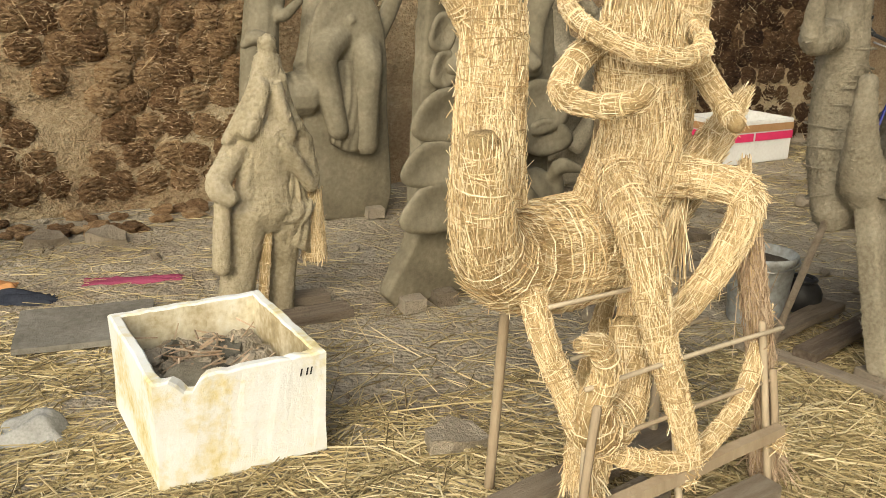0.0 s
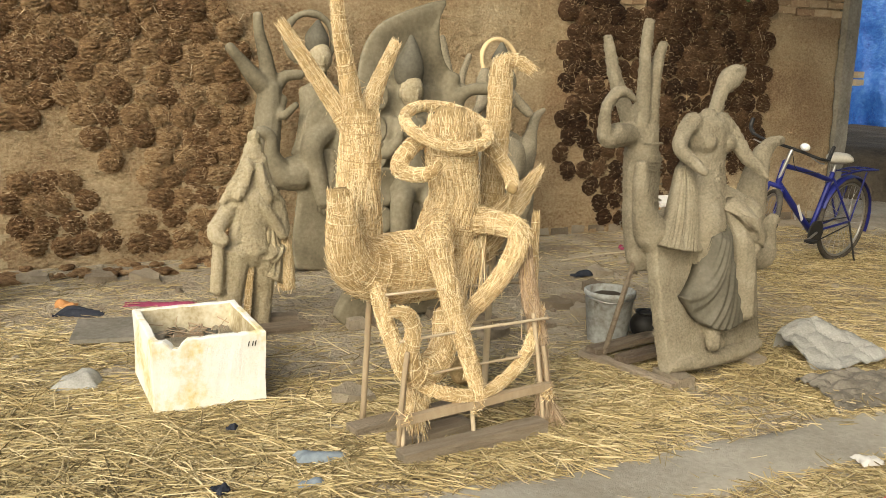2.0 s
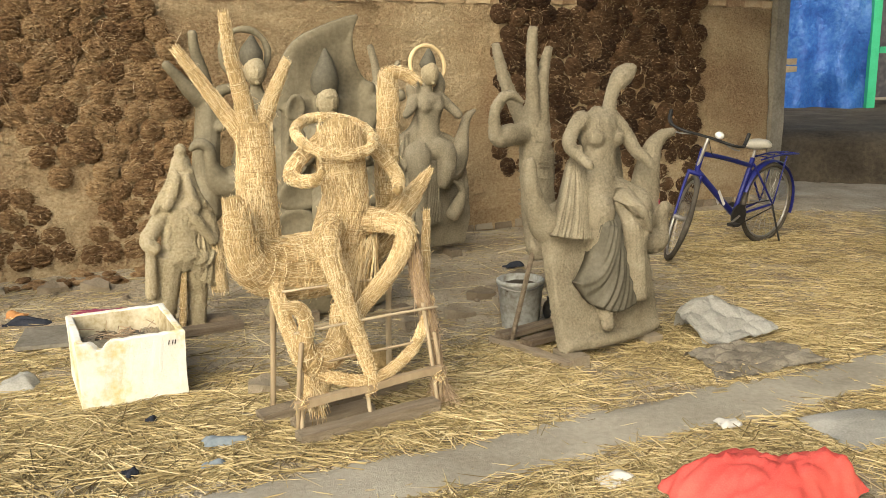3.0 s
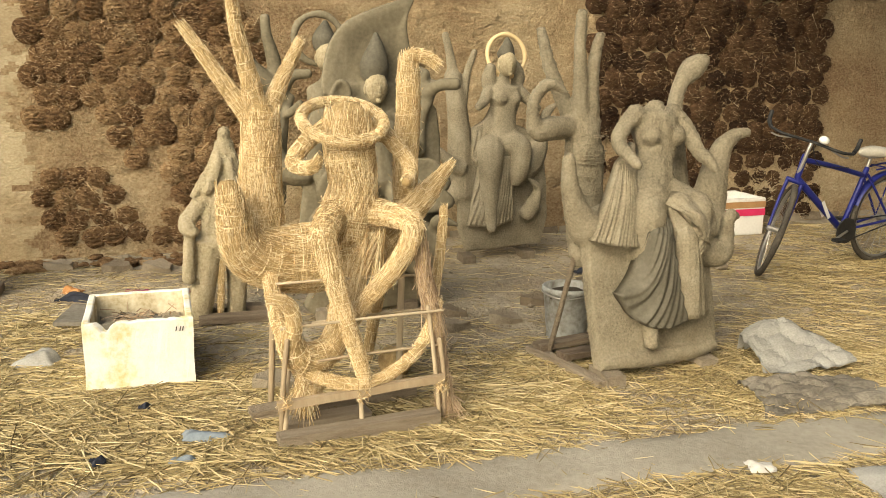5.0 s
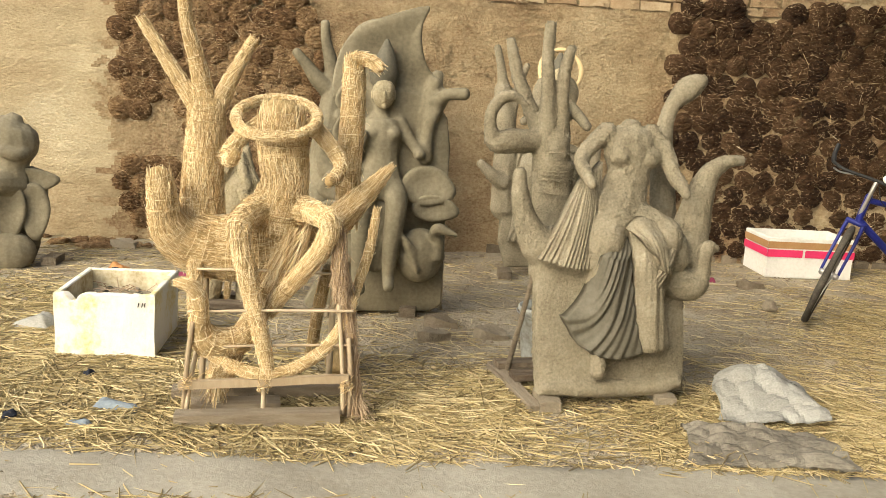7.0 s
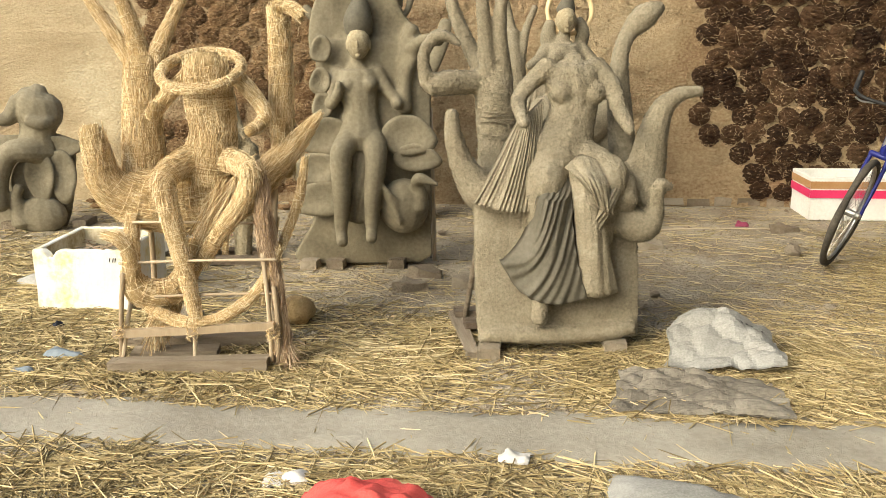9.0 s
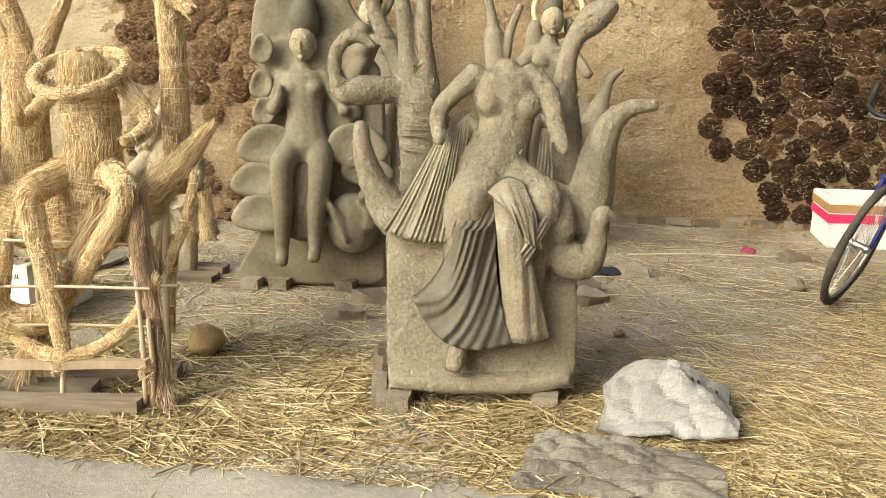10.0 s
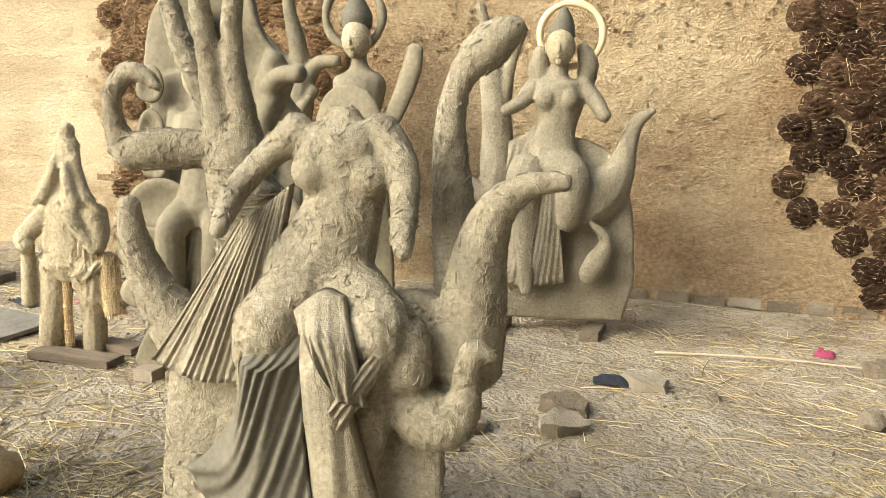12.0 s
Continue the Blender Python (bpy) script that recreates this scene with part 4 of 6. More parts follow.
def standing_ascetic():
    f = Form(16)
    f.limb([(-0.02, 0.00, 1.06, 0.031), (-0.02, 0.00, 1.02, 0.055), (-0.03, 0.00, 0.92, 0.066), (-0.03, 0.00, 0.82, 0.080), (-0.03, 0.00, 0.74, 0.125), (-0.04, 0.00, 0.63, 0.115), (-0.05, 0.00, 0.53, 0.115), (-0.05, 0.00, 0.45, 0.147)], .75)
    f.ball((-0.02, 0.00, 1.075), (.038, .036, .042))
    f.limb([(-0.07, -0.02, 0.97, 0.024), (-0.10, -0.02, 0.89, 0.027), (-0.15, -0.03, 0.81, 0.031), (-0.21, -0.03, 0.73, 0.021)])
    f.limb([(0.02, -0.02, 0.97, 0.024), (0.04, -0.02, 0.86, 0.028), (0.07, -0.03, 0.78, 0.031), (0.14, -0.03, 0.71, 0.014)])
    f.limb([(-0.06, -0.05, 0.94, 0.024), (-0.09, -0.06, 0.85, 0.031), (-0.14, -0.07, 0.76, 0.031)])
    f.limb([(-0.01, -0.05, 0.93, 0.024), (0.01, -0.06, 0.82, 0.031), (0.04, -0.06, 0.74, 0.028)])
    f.limb([(-0.12, -0.03, 0.65, 0.034), (-0.14, -0.03, 0.52, 0.042), (-0.14, -0.04, 0.42, 0.028)])
    f.limb([(-0.13, 0.00, 0.73, 0.052), (-0.20, -0.02, 0.65, 0.048), (-0.26, -0.06, 0.57, 0.048), (-0.22, -0.10, 0.53, 0.034)])
    f.limb([(0.09, 0.00, 0.70, 0.063), (0.12, -0.02, 0.60, 0.052), (0.13, -0.05, 0.54, 0.035)])
    f.limb([(-0.12, 0.00, 0.46, 0.098), (-0.15, 0.00, 0.31, 0.077), (-0.20, 0.00, 0.02, 0.067)])
    f.limb([(0.03, 0.00, 0.44, 0.098), (0.03, 0.03, 0.24, 0.064), (0.01, 0.03, -0.05, 0.054)])
    f.cloth([(0.03, -0.05, 0.70), (0.07, -0.04, 0.63), (0.11, -0.03, 0.52)], [(-0.02, -0.06, 0.34), (0.10, -0.05, 0.26), (0.22, -0.00, 0.24)], 8, .008)
    f.cloth([(0.01, -0.07, 0.50), (0.08, -0.05, 0.49), (0.16, -0.02, 0.48)], [(-0.01, -0.09, 0.41), (0.08, -0.08, 0.39), (0.17, -0.03, 0.48)], 5, .008)
    f.limb([(-0.24, -0.06, 0.58, 0.031), (-0.25, -0.06, 0.43, 0.034), (-0.26, -0.06, 0.25, 0.038)])
    f.limb([(-0.01, -0.07, 0.72, 0.031), (0.05, -0.08, 0.64, 0.031), (0.12, -0.06, 0.53, 0.028)])
    f.straw([(0.14, 0.00, 0.48, 0.050), (0.16, 0.00, 0.23, 0.050)], 160, .12)
    f.straw([(-0.06, -0.04, 0.42, 0.020), (-0.09, -0.02, -0.03, 0.020)], 60, .15)
    return f.build("clay_statue", [CLAY_PALE, STRAW_CORE, STRAW, JUTE], pose(-0.66, 3.40, 0, 0, 0, 35), "pale clay statue of a standing figure with a staff", CLAY_GROUP, .009, .004, 1500)


def crossed_arm_figure():
    f = Form(17)
    f.plate([(-0.70, -0.05), (-0.60, 0.66), (-0.17, 0.68), (0.25, 0.66), (0.24, 0.22), (0.06, -0.07)], .05, .09)
    f.limb([(0.10, 0.00, 1.01, 0.062), (0.08, 0.00, 0.95, 0.151), (0.08, 0.00, 0.83, 0.169), (0.06, 0.00, 0.72, 0.125), (0.04, 0.00, 0.57, 0.161)], .7)
    f.limb([(0.15, 0.00, 0.93, 0.071), (0.17, -0.03, 0.82, 0.057), (0.13, -0.10, 0.78, 0.048), (0.04, -0.12, 0.80, 0.039)])
    f.limb([(-0.04, 0.00, 0.93, 0.071), (-0.11, -0.03, 0.82, 0.058), (-0.17, -0.06, 0.80, 0.045)])
    f.limb([(0.06, 0.00, 0.58, 0.115), (0.00, -0.07, 0.59, 0.090), (-0.12, -0.10, 0.57, 0.080), (-0.20, -0.11, 0.40, 0.066), (-0.22, -0.11, 0.19, 0.060)])
    f.petal((0.19, -.02, 0.60), 0.150, 0.085, .1)
    f.petal((0.06, -.05, 0.42), 0.107, 0.176, -1.5)
    f.petal((0.21, -.03, 0.41), 0.106, 0.175, -1.5)
    f.petal((-0.04, -.03, 0.33), 0.108, 0.178, -1.5)
    f.ball((0.04, -0.04, 0.11), (0.180, 0.099, 0.144))
    f.limb([(-0.09, -0.05, 0.07, 0.090), (-0.11, -0.08, 0.24, 0.045), (-0.08, -0.10, 0.33, 0.036)])
    return f.build("clay_statue", [CLAY_GREY, CLAY_WET, STRAW, CLAY_PALE], pose(-2.55, 3.20, 0, 0, 0, 40), "grey clay statue of a figure with folded arms", CLAY_GROUP, .010, .0015)


straw_goose_rider()
draped_goose_rider()
lotus_standing_figure()
halo_seated_figure()
seated_figure_by_tree()
standing_ascetic()
crossed_arm_figure()


# ---------- stand, boxes, tools ----------
def plank(name, a, b, w, h, mat, parent, wob=.004):
    """A squared piece of timber between two points."""
    a, b = Vector(a), Vector(b)
    d = b - a
    bm = box_bm(d.length, w, h, .004, cuts=3, wobble=wob)
    q = d.to_track_quat("X", "Z").to_matrix().to_4x4()
    return part(name, bm, mat, parent, m=Matrix.Translation((a + b) / 2) @ q)


def pole(name, pts, r, mat, parent, r_end=None):
    return part(name, rod_bm(pts, r, 8, r_end), mat, parent, smooth=True)


def straw_stand():
    st = thing("wooden_stand", pose(.56, 1.97, 0, 0, 0, 32), "rough bamboo and timber stand under the straw statue", "stand")
    plank("plank", (-.31, -.10, .035), (.36, -.06, .045), .075, .055, WOOD, st)
    plank("plank", (-.38, .22, .03), (.36, .30, .035), .09, .05, WOOD, st)
    plank("plank", (-.27, .06, .03), (.10, .10, .03), .10, .045, WOOD, st)
    plank("beam", (-.30, -.055, .165), (.39, -.045, .205), .03, .032, BAMBOO, st)
    for x, z0, z1, lean in ((-.26, .05, .30, .02), (.36, .05, .50, -.02), (.04, .05, .36, 0)):
        pole("post", [(x - lean * .6, -.045, z0), (x, -.01, (z0 + z1) / 2), (x + lean, .02, z1)], .010, BAMBOO, st)
    pole("post", [(-.285, -.03, .06), (-.27, -.025, .26), (-.25, -.02, .42)], .011, BAMBOO, st)
    pole("post", [(.395, -.03, .03), (.40, -.02, .2), (.385, .0, .36)], .011, BAMBOO, st)
    pole("post", [(-.275, .35, .02), (-.26, .35, .3), (-.25, .34, .68)], .014, BAMBOO, st)
    pole("post", [(.30, .32, .02), (.31, .33, .4), (.33, .34, .72)], .015, BAMBOO, st)
    for x0, z0, x1, z1, y in ((-.27, .462, .40, .482, .0), (-.24, .31, .40, .335, .0), (-.26, .605, .36, .60, .16), (-.10, .40, .40, .42, .25)):
        pole("rung", [(x0, y, z0), ((x0 + x1) / 2, y, (z0 + z1) / 2 + .004), (x1, y, z1)], .0062, BAMBOO, st)
    for x, y in ((-.27, -.05), (.38, -.045), (.04, -.05)):
        rng = np.random.default_rng(int(100 + x * 50))
        n = 40
        a = rng.uniform(0, 6.28, n)
        c = np.stack([x + .022 * np.cos(a), y + .022 * np.sin(a), .15 + .05 * rng.random(n)], 1)
        v, f = sticks(c, np.stack([-np.sin(a), np.cos(a), rng.normal(0, .8, n)], 1), rng.uniform(.03, .07, n), np.full(n, .0014), np.zeros(3), rng)
        ob_from("lashing", v, f.tolist(), STRAW, st, "straw lashing")
    return st


def hollow_box(name, m, sx, sy, sz, wall, mat, label, taper=.03, notch=False, inner=None):
    """An open foam box with thick walls and a floor; notch bites into the front rim."""
    st = thing(name, m, label, "box")
    v, f = [], []
    n = 24
    loop = []
    for k in range(4):
        for i in range(n):
            t = i / n * 2 - 1
            loop.append([(t, -1), (1, t), (-t, 1), (-1, -t)][k])
    N = len(loop)

    def ringv(hx, hy, z, bite=False, ru=.0):
        for x, y in loop:
            cut = 0
            if bite and notch and y < -.98:
                cut = .055 * max(0, 1 - abs(x + .62) / .16) + .012 * max(0, noise.noise(Vector((x * 9, 0, 1))))
            wob = ru * noise.noise(Vector((x * 6, y * 6, z * 20)))
            v.append((x * hx + wob, y * hy + wob, z - cut + wob))
    a, b = sx / 2, sy / 2
    ringv(a * (1 - taper), b * (1 - taper), .004)
    ringv(a * (1 - taper) + .004, b * (1 - taper) + .004, .012)
    for z in (.35, .7):
        ringv(a * (1 - taper + taper * z), b * (1 - taper + taper * z), sz * z, ru=.003)
    ringv(a, b, sz - .006, True, .003)
    ringv(a - .006, b - .006, sz, True, .003)
    ringv(a - wall + .005, b - wall + .005, sz, True, .003)
    ringv(a - wall, b - wall, sz - .006, True, .003)
    ringv(a - wall - .004, b - wall - .004, sz * .5, ru=.003)
    ringv(a - wall - .008, b - wall - .008, wall)
    for r in range(9):
        for i in range(N):
            j = (i + 1) % N
            f.append((r * N + i, r * N + j, (r + 1) * N + j, (r + 1) * N + i))
    f.append(tuple(range(N - 1, -1, -1)))
    f.append(tuple(range(9 * N, 10 * N)))
    body = ob_from("body", v, f, [mat, inner or mat], st)
    body.data.polygons.foreach_set("material_index", [int(k >= 7 * N and k != 9 * N) for k in range(len(f))])
    return st


def lump_bm(r, seed, squash=.7, rough=.25, sub=2):
    bm = bmesh.new()
    bmesh.ops.create_icosphere(bm, subdivisions=sub, radius=1)
    for q in bm.verts:
        k = 1 + rough * noise.noise(q.co * 1.6 + Vector((seed * 7.1, 0, 0))) + rough * .5 * noise.noise(q.co * 4 + Vector((0, seed * 3.3, 0)))
        q.co = Vector((q.co.x * k * r, q.co.y * k * r, q.co.z * k * r * squash))
    return bm


def foam_boxes():
    m = pose(-.675, 2.43, .0, 0, 0, 31)
    st = hollow_box("foam_box", m, .485, .56, .325, .034, FOAM, "dirty white foam box with a broken rim, holding clay", .02, True, FOAM_MUDDY)
    # two short tally strokes on the rim corner
    for dx in (0, .018, .03):
        ob_from("mark", [(x, -.2825, z) for x, z in ((.16 + dx, .262), (.165 + dx, .262), (.170 + dx, .285), (.165 + dx, .285))], [(0, 1, 2, 3)], BLACK, st)
    heap = thing("clay_heap", m, "dark damp clay lumps mixed with straw in the foam box", "clay")
    rng = random.Random(3)
    v, f = [], []
    g = 26
    for j in range(g + 1):
        for i in range(g + 1):
            x, y = (i / g - .5) * .39, (j / g - .5) * .47
            h = .205 + .03 * noise.noise(Vector((x * 14, y * 14, 2))) + .018 * noise.noise(Vector((x * 45, y * 45, 6)))
            v.append((x, y, h))
    f = [(j * (g + 1) + i, j * (g + 1) + i + 1, (j + 1) * (g + 1) + i + 1, (j + 1) * (g + 1) + i) for j in range(g) for i in range(g)]
    ob_from("bed", v, f, EARTH, heap, smooth=True)
    for k in range(20):
        part("clod", lump_bm(rng.uniform(.02, .05), k, .6, .5), CLAY_WET if k % 3 == 0 else EARTH, heap, smooth=False,
             m=pose(rng.uniform(-.15, .15), rng.uniform(-.18, .18), .22, rng.uniform(0, 40), rng.uniform(0, 40), rng.uniform(0, 360)))
    part("slab", lump_bm(.09, 77, .22, .3), CLAY_DRY, heap, m=pose(-.08, -.12, .25, 8, 10, 20))
    r2 = np.random.default_rng(8)
    n = 60
    c = np.stack([r2.uniform(-.16, .16, n), r2.uniform(-.2, .2, n), r2.uniform(.22, .27, n)], 1)
    vv, ff = sticks(c, r2.normal(size=(n, 3)) * (1, 1, .4), r2.uniform(.04, .14, n), r2.uniform(.002, .004, n), np.zeros(3), r2)
    tagged(ob_from("straw", vv, ff.tolist(), JUTE, heap), kind="stuff")
    m2 = pose(2.27, 6.93, 0, 0, 0, 30)
    st = hollow_box("foam_box", m2, .72, .46, .33, .03, FOAM_WHITE, "white foam box with pink and brown tape round it", .03)
    for z0, z1, mat, nm in ((.245, .30, BROWN_TAPE, "brown_tape"), (.175, .235, PINK, "pink_tape")):
        for side in (0, 1):
            if side == 0:
                spans = [(-.362, -.07), (-.05, .362)] if mat is PINK else [(-.362, .362)]
                for a, b in spans:
                    ob_from(nm, [(a, -.233, z0), (b, -.233, z0), (b, -.233, z1), (a, -.233, z1)], [(0, 1, 2, 3)], mat, st)
            else:
                ob_from(nm, [(-.363, .232, z0), (-.363, -.232, z0), (-.363, -.232, z1), (-.363, .232, z1)], [(0, 1, 2, 3)], mat, st)


def bucket():
    st = thing("bucket", pose(1.30, 3.46, 0), "grey mud-stained plastic bucket standing behind the statue", "bucket")
    prof = [(.105, .0), (.11, .01), (.135, .27), (.142, .275), (.142, .295), (.135, .30), (.128, .295), (.105, .02)]
    n, v, f = 28, [], []
    for r, z in prof:
        for k in range(n):
            a = 2 * math.pi * k / n
            v.append((r * math.cos(a), r * math.sin(a), z))
    for i in range(len(prof) - 1):
        for k in range(n):
            j = (k + 1) % n
            f.append((i * n + k, i * n + j, (i + 1) * n + j, (i + 1) * n + k))
    f += [tuple(range(n - 1, -1, -1)), tuple((len(prof) - 1) * n + k for k in range(n))]
    ob_from("body", v, f, BUCKET, st, smooth=True)
    part("slurry", lump_bm(.12, 4, .3, .25), DARK_EARTH, st, m=pose(0, 0, .245))
    part("handle", rod_bm([(-.14, 0, .28), (-.12, -.09, .27), (0, -.15, .255), (.12, -.09, .27), (.14, 0, .28)], .004), STEEL, st)
    pot = thing("clay_pot", pose(1.52, 3.55, 0), "small dark pot beside the bucket", "pot")
    part("body", lump_bm(.085, 9, .95, .05, 3), BLACK, pot, smooth=True, m=pose(0, 0, .08))
    part("rim", rod_bm([(.05 * math.cos(a), .05 * math.sin(a), .155) for a in np.linspace(0, 6.283, 14)], .01), BLACK, pot)


def bicycle():
    R, wb = .345, 1.13
    bike = thing("bicycle", pose(3.42, 6.0, 0, 0, 0, 219.5) @ pose(0, 0, 0, -4, 0, 0), "blue bicycle on its kickstand with wrapped saddle", "bicycle")

    def wheel(m):
        w = part("wheel", rod_bm([(0, -.05, 0), (0, .05, 0)], .022, 10), STEEL, bike, m=m)
        for nm, rad, r, mat in (("tyre", R - .02, .021, RUBBER), ("rim", R - .046, .011, STEEL)):
            f = Form(1)
            f.ring((0, 0, 0), rad, r, 90, raw=True)
            v, q = f.raw[0][0], f.raw[0][1]
            ob_from(nm, v, q, mat, w, smooth=True)
        a = np.linspace(0, 2 * math.pi, 37)[:-1]
        hub = np.stack([.02 * np.cos(a + .8), np.where(np.arange(36) % 2, .03, -.03), .02 * np.sin(a + .8)], 1)
        rim = np.stack([(R - .05) * np.cos(a), 0 * a, (R - .05) * np.sin(a)], 1)
        d = rim - hub
        v, q = sticks((hub + rim) / 2, d, np.linalg.norm(d, axis=1), np.full(36, .0016), np.zeros(3), np.random.default_rng(1))
        ob_from("spokes", v, q.tolist(), STEEL, w)
        return w
    wheel(pose(0, 0, R))
    steer = 48
    tip = pose(0, 0, 0, 0, -20, 0)
    S = pose(wb - .10, 0, .55) @ tip @ pose(0, 0, 0, 0, 0, steer) @ tip.inverted()
    wheel(S @ pose(.10, 0, R - .55))
    head_t, head_b = Vector((wb - .21, 0, .86)), Vector((wb - .165, 0, .70))
    bb, seat_t, seat_m = Vector((.44, 0, .29)), Vector((.245, 0, .82)), Vector((.265, 0, .74))

    def rod(name, pts, r, mat=BLUE_PAINT, m=None, r_end=None):
        return part(name, rod_bm([tuple(p) for p in pts], r, 10, r_end), mat, bike, smooth=True, m=m)
    rod("top_tube", [head_t + Vector((0, 0, -.03)), (.6, 0, .765), seat_m + Vector((.0, 0, -.06))], .019)
    rod("down_tube", [head_b, bb], .025)
    rod("seat_tube", [bb, seat_m], .02)
    rod("head_tube", [head_t, head_b], .022)
    for s in (-1, 1):
        rod("chain_stay", [bb + Vector((0, s * .03, 0)), (0, s * .06, R)], .010)
        rod("seat_stay", [(.275, s * .025, .70), (0, s * .06, R)], .009)
        rod("fork_leg", [(-.055, s * .05, .13), (-.01, s * .055, 0), (.10, s * .055, R - .55)], .014, BLUE_PAINT if s else STEEL, S, .009)
        rod("carrier_stay", [(-.12, s * .06, .74), (0, s * .065, R)], .006)
        rod("carrier_rail", [(.22, s * .05, .735), (-.05, s * .06, .76), (-.30, s * .055, .75)], .007)
        rod("grip", [(-.16, s * .29, .42), (-.24, s * .31, .44), (-.27, s * .315, .50)], .015, BLACK, S)
        ob_from("decal", [(.53 + x, s * .0 - .027 if s < 0 else .027, z) for x, z in ((.07, .40), (.16, .53), (.185, .515), (.095, .385))], [(0, 1, 2, 3)], WHITE_PAINT, bike, "white lettering bar")
    for x in (.15, 0, -.15, -.28):
        rod("carrier_bar", [(x, -.055, .753), (x, .055, .753)], .005)
    rod("fork_crown", [(-.055, -.055, .13), (-.055, .055, .13)], .018, BLUE_PAINT, S)
    rod("stem", [(-.06, 0, .13), (-.095, 0, .42)], .014, STEEL, S)
    rod("handlebar", [(-.14, -.29, .42), (-.06, -.2, .42), (-.09, 0, .42), (-.06, .2, .42), (-.14, .29, .42)], .011, BLACK, S)
    lamp = part("bell_lamp", lump_bm(.036, 2, .8, .03, 3), GLASS_LAMP, bike, "round pale lamp", True, S @ pose(-.03, .06, .47))
    for s in (-1, 1):
        rod("brake_lever", [(-.07, s * .14, .41), (-.10, s * .22, .385), (-.15, s * .27, .38)], .006, STEEL, S)
    rod("seat_post", [seat_m, seat_t], .013, STEEL)
    bm = lump_bm(.14, 5, .32, .12, 3)
    for q in bm.verts:
        q.co.y *= .35 + .5 * max(0, min(1, (.12 - q.co.x) / .2))
    part("saddle", bm, SEAT_WRAP, bike, "saddle wrapped in pale plastic", True, pose(.235, 0, .86))
    for a0, a1, nm in ((20, 200, "mudguard"),):
        v, f = [], []
        for i in range(25):
            a = radians(a0 + (a1 - a0) * i / 24)
            for w in (-.032, -.018, .018, .032):
                rr = R + .022 - (.012 if abs(w) > .03 else 0)
                v.append((rr * math.cos(a), w, R + rr * math.sin(a)))
        for i in range(24):
            for j in range(3):
                f.append((i * 4 + j, i * 4 + j + 1, i * 4 + j + 5, i * 4 + j + 4))
        ob_from(nm, v, f, BLUE_PAINT, bike, smooth=True)
    bm = bmesh.new()
    bmesh.ops.create_cone(bm, cap_ends=True, segments=28, radius1=.095, radius2=.095, depth=.012)
    part("chainring", bm, BLACK, bike, m=pose(.44, .05, .29, 90))
    rod("crank", [(.44, .06, .29), (.56, .065, .24)], .009, STEEL)
    rod("crank", [(.44, -.06, .29), (.32, -.065, .34)], .009, STEEL)
    for x, y, z in ((.56, .10, .24), (.32, -.10, .34)):
        part("pedal", box_bm(.09, .07, .022, .003), BLACK, bike, m=pose(x, y, z))
    for z in (.08, -.08):
        rod("chain", [(.44, .052, .29 + z), (0, .052, R + z * .45)], .005, BLACK)
    rod("kickstand", [(.02, .07, R), (-.06, .13, .02)], .008, BLACK)
    rod("brake_cable", [(wb - .25, .02, .93), (wb - .3, .05, .8), (.5, .03, .76)], .003, BLACK)


def crumpled(name, m, sx, sy, h, mat, label, cat, seed, n=30, fold=1.0, wrinkle=.15):
    """A crumpled sheet of sacking with a closed underside."""
    v, f = [], []
    for side in (0, 1):
        for j in range(n + 1):
            for i in range(n + 1):
                x, y = i / n * 2 - 1, j / n * 2 - 1
                e = max(abs(x), abs(y))
                z = .78 + .75 * noise.noise(Vector((x * .9, y * .9, seed)))
                for c, k in enumerate((.28, .22, -.16, .12, -.10)):
                    an, off = seed * 1.7 + c * 1.9, .35 * math.sin(seed * 3.1 + c * 1.9)
                    z -= k * abs(x * math.cos(an) + y * math.sin(an) + off)
                z += wrinkle * abs(noise.noise(Vector((x * 3.2, y * 3.2, seed + 2)))) + .5 * wrinkle * abs(noise.noise(Vector((x * 8, y * 8, seed + 6))))
                ridge = abs(noise.noise(Vector((x * 4, y * 4, seed + 9))))
                z = max(h * z * (1 - e ** 6 * .8), .006 + .018 * ridge)
                k = 1 + .22 * noise.noise(Vector((x * 1.2, y * 1.2, seed + 4))) + .05 * noise.noise(Vector((x * 6, y * 6, seed)))
                v.append((x * sx / 2 * k, y * sy / 2 * k * (1 - .15 * x), z if side == 0 else max(.002, z - .008)))
    N = (n + 1) ** 2
    for j in range(n):
        for i in range(n):
            q = j * (n + 1) + i
            f.append((q, q + 1, q + n + 2, q + n + 1))
            f.append((N + q + 1, N + q, N + q + n + 1, N + q + n + 2))
    return tagged(ob_from(name, v, f, mat, smooth=True, m=m), label, cat)


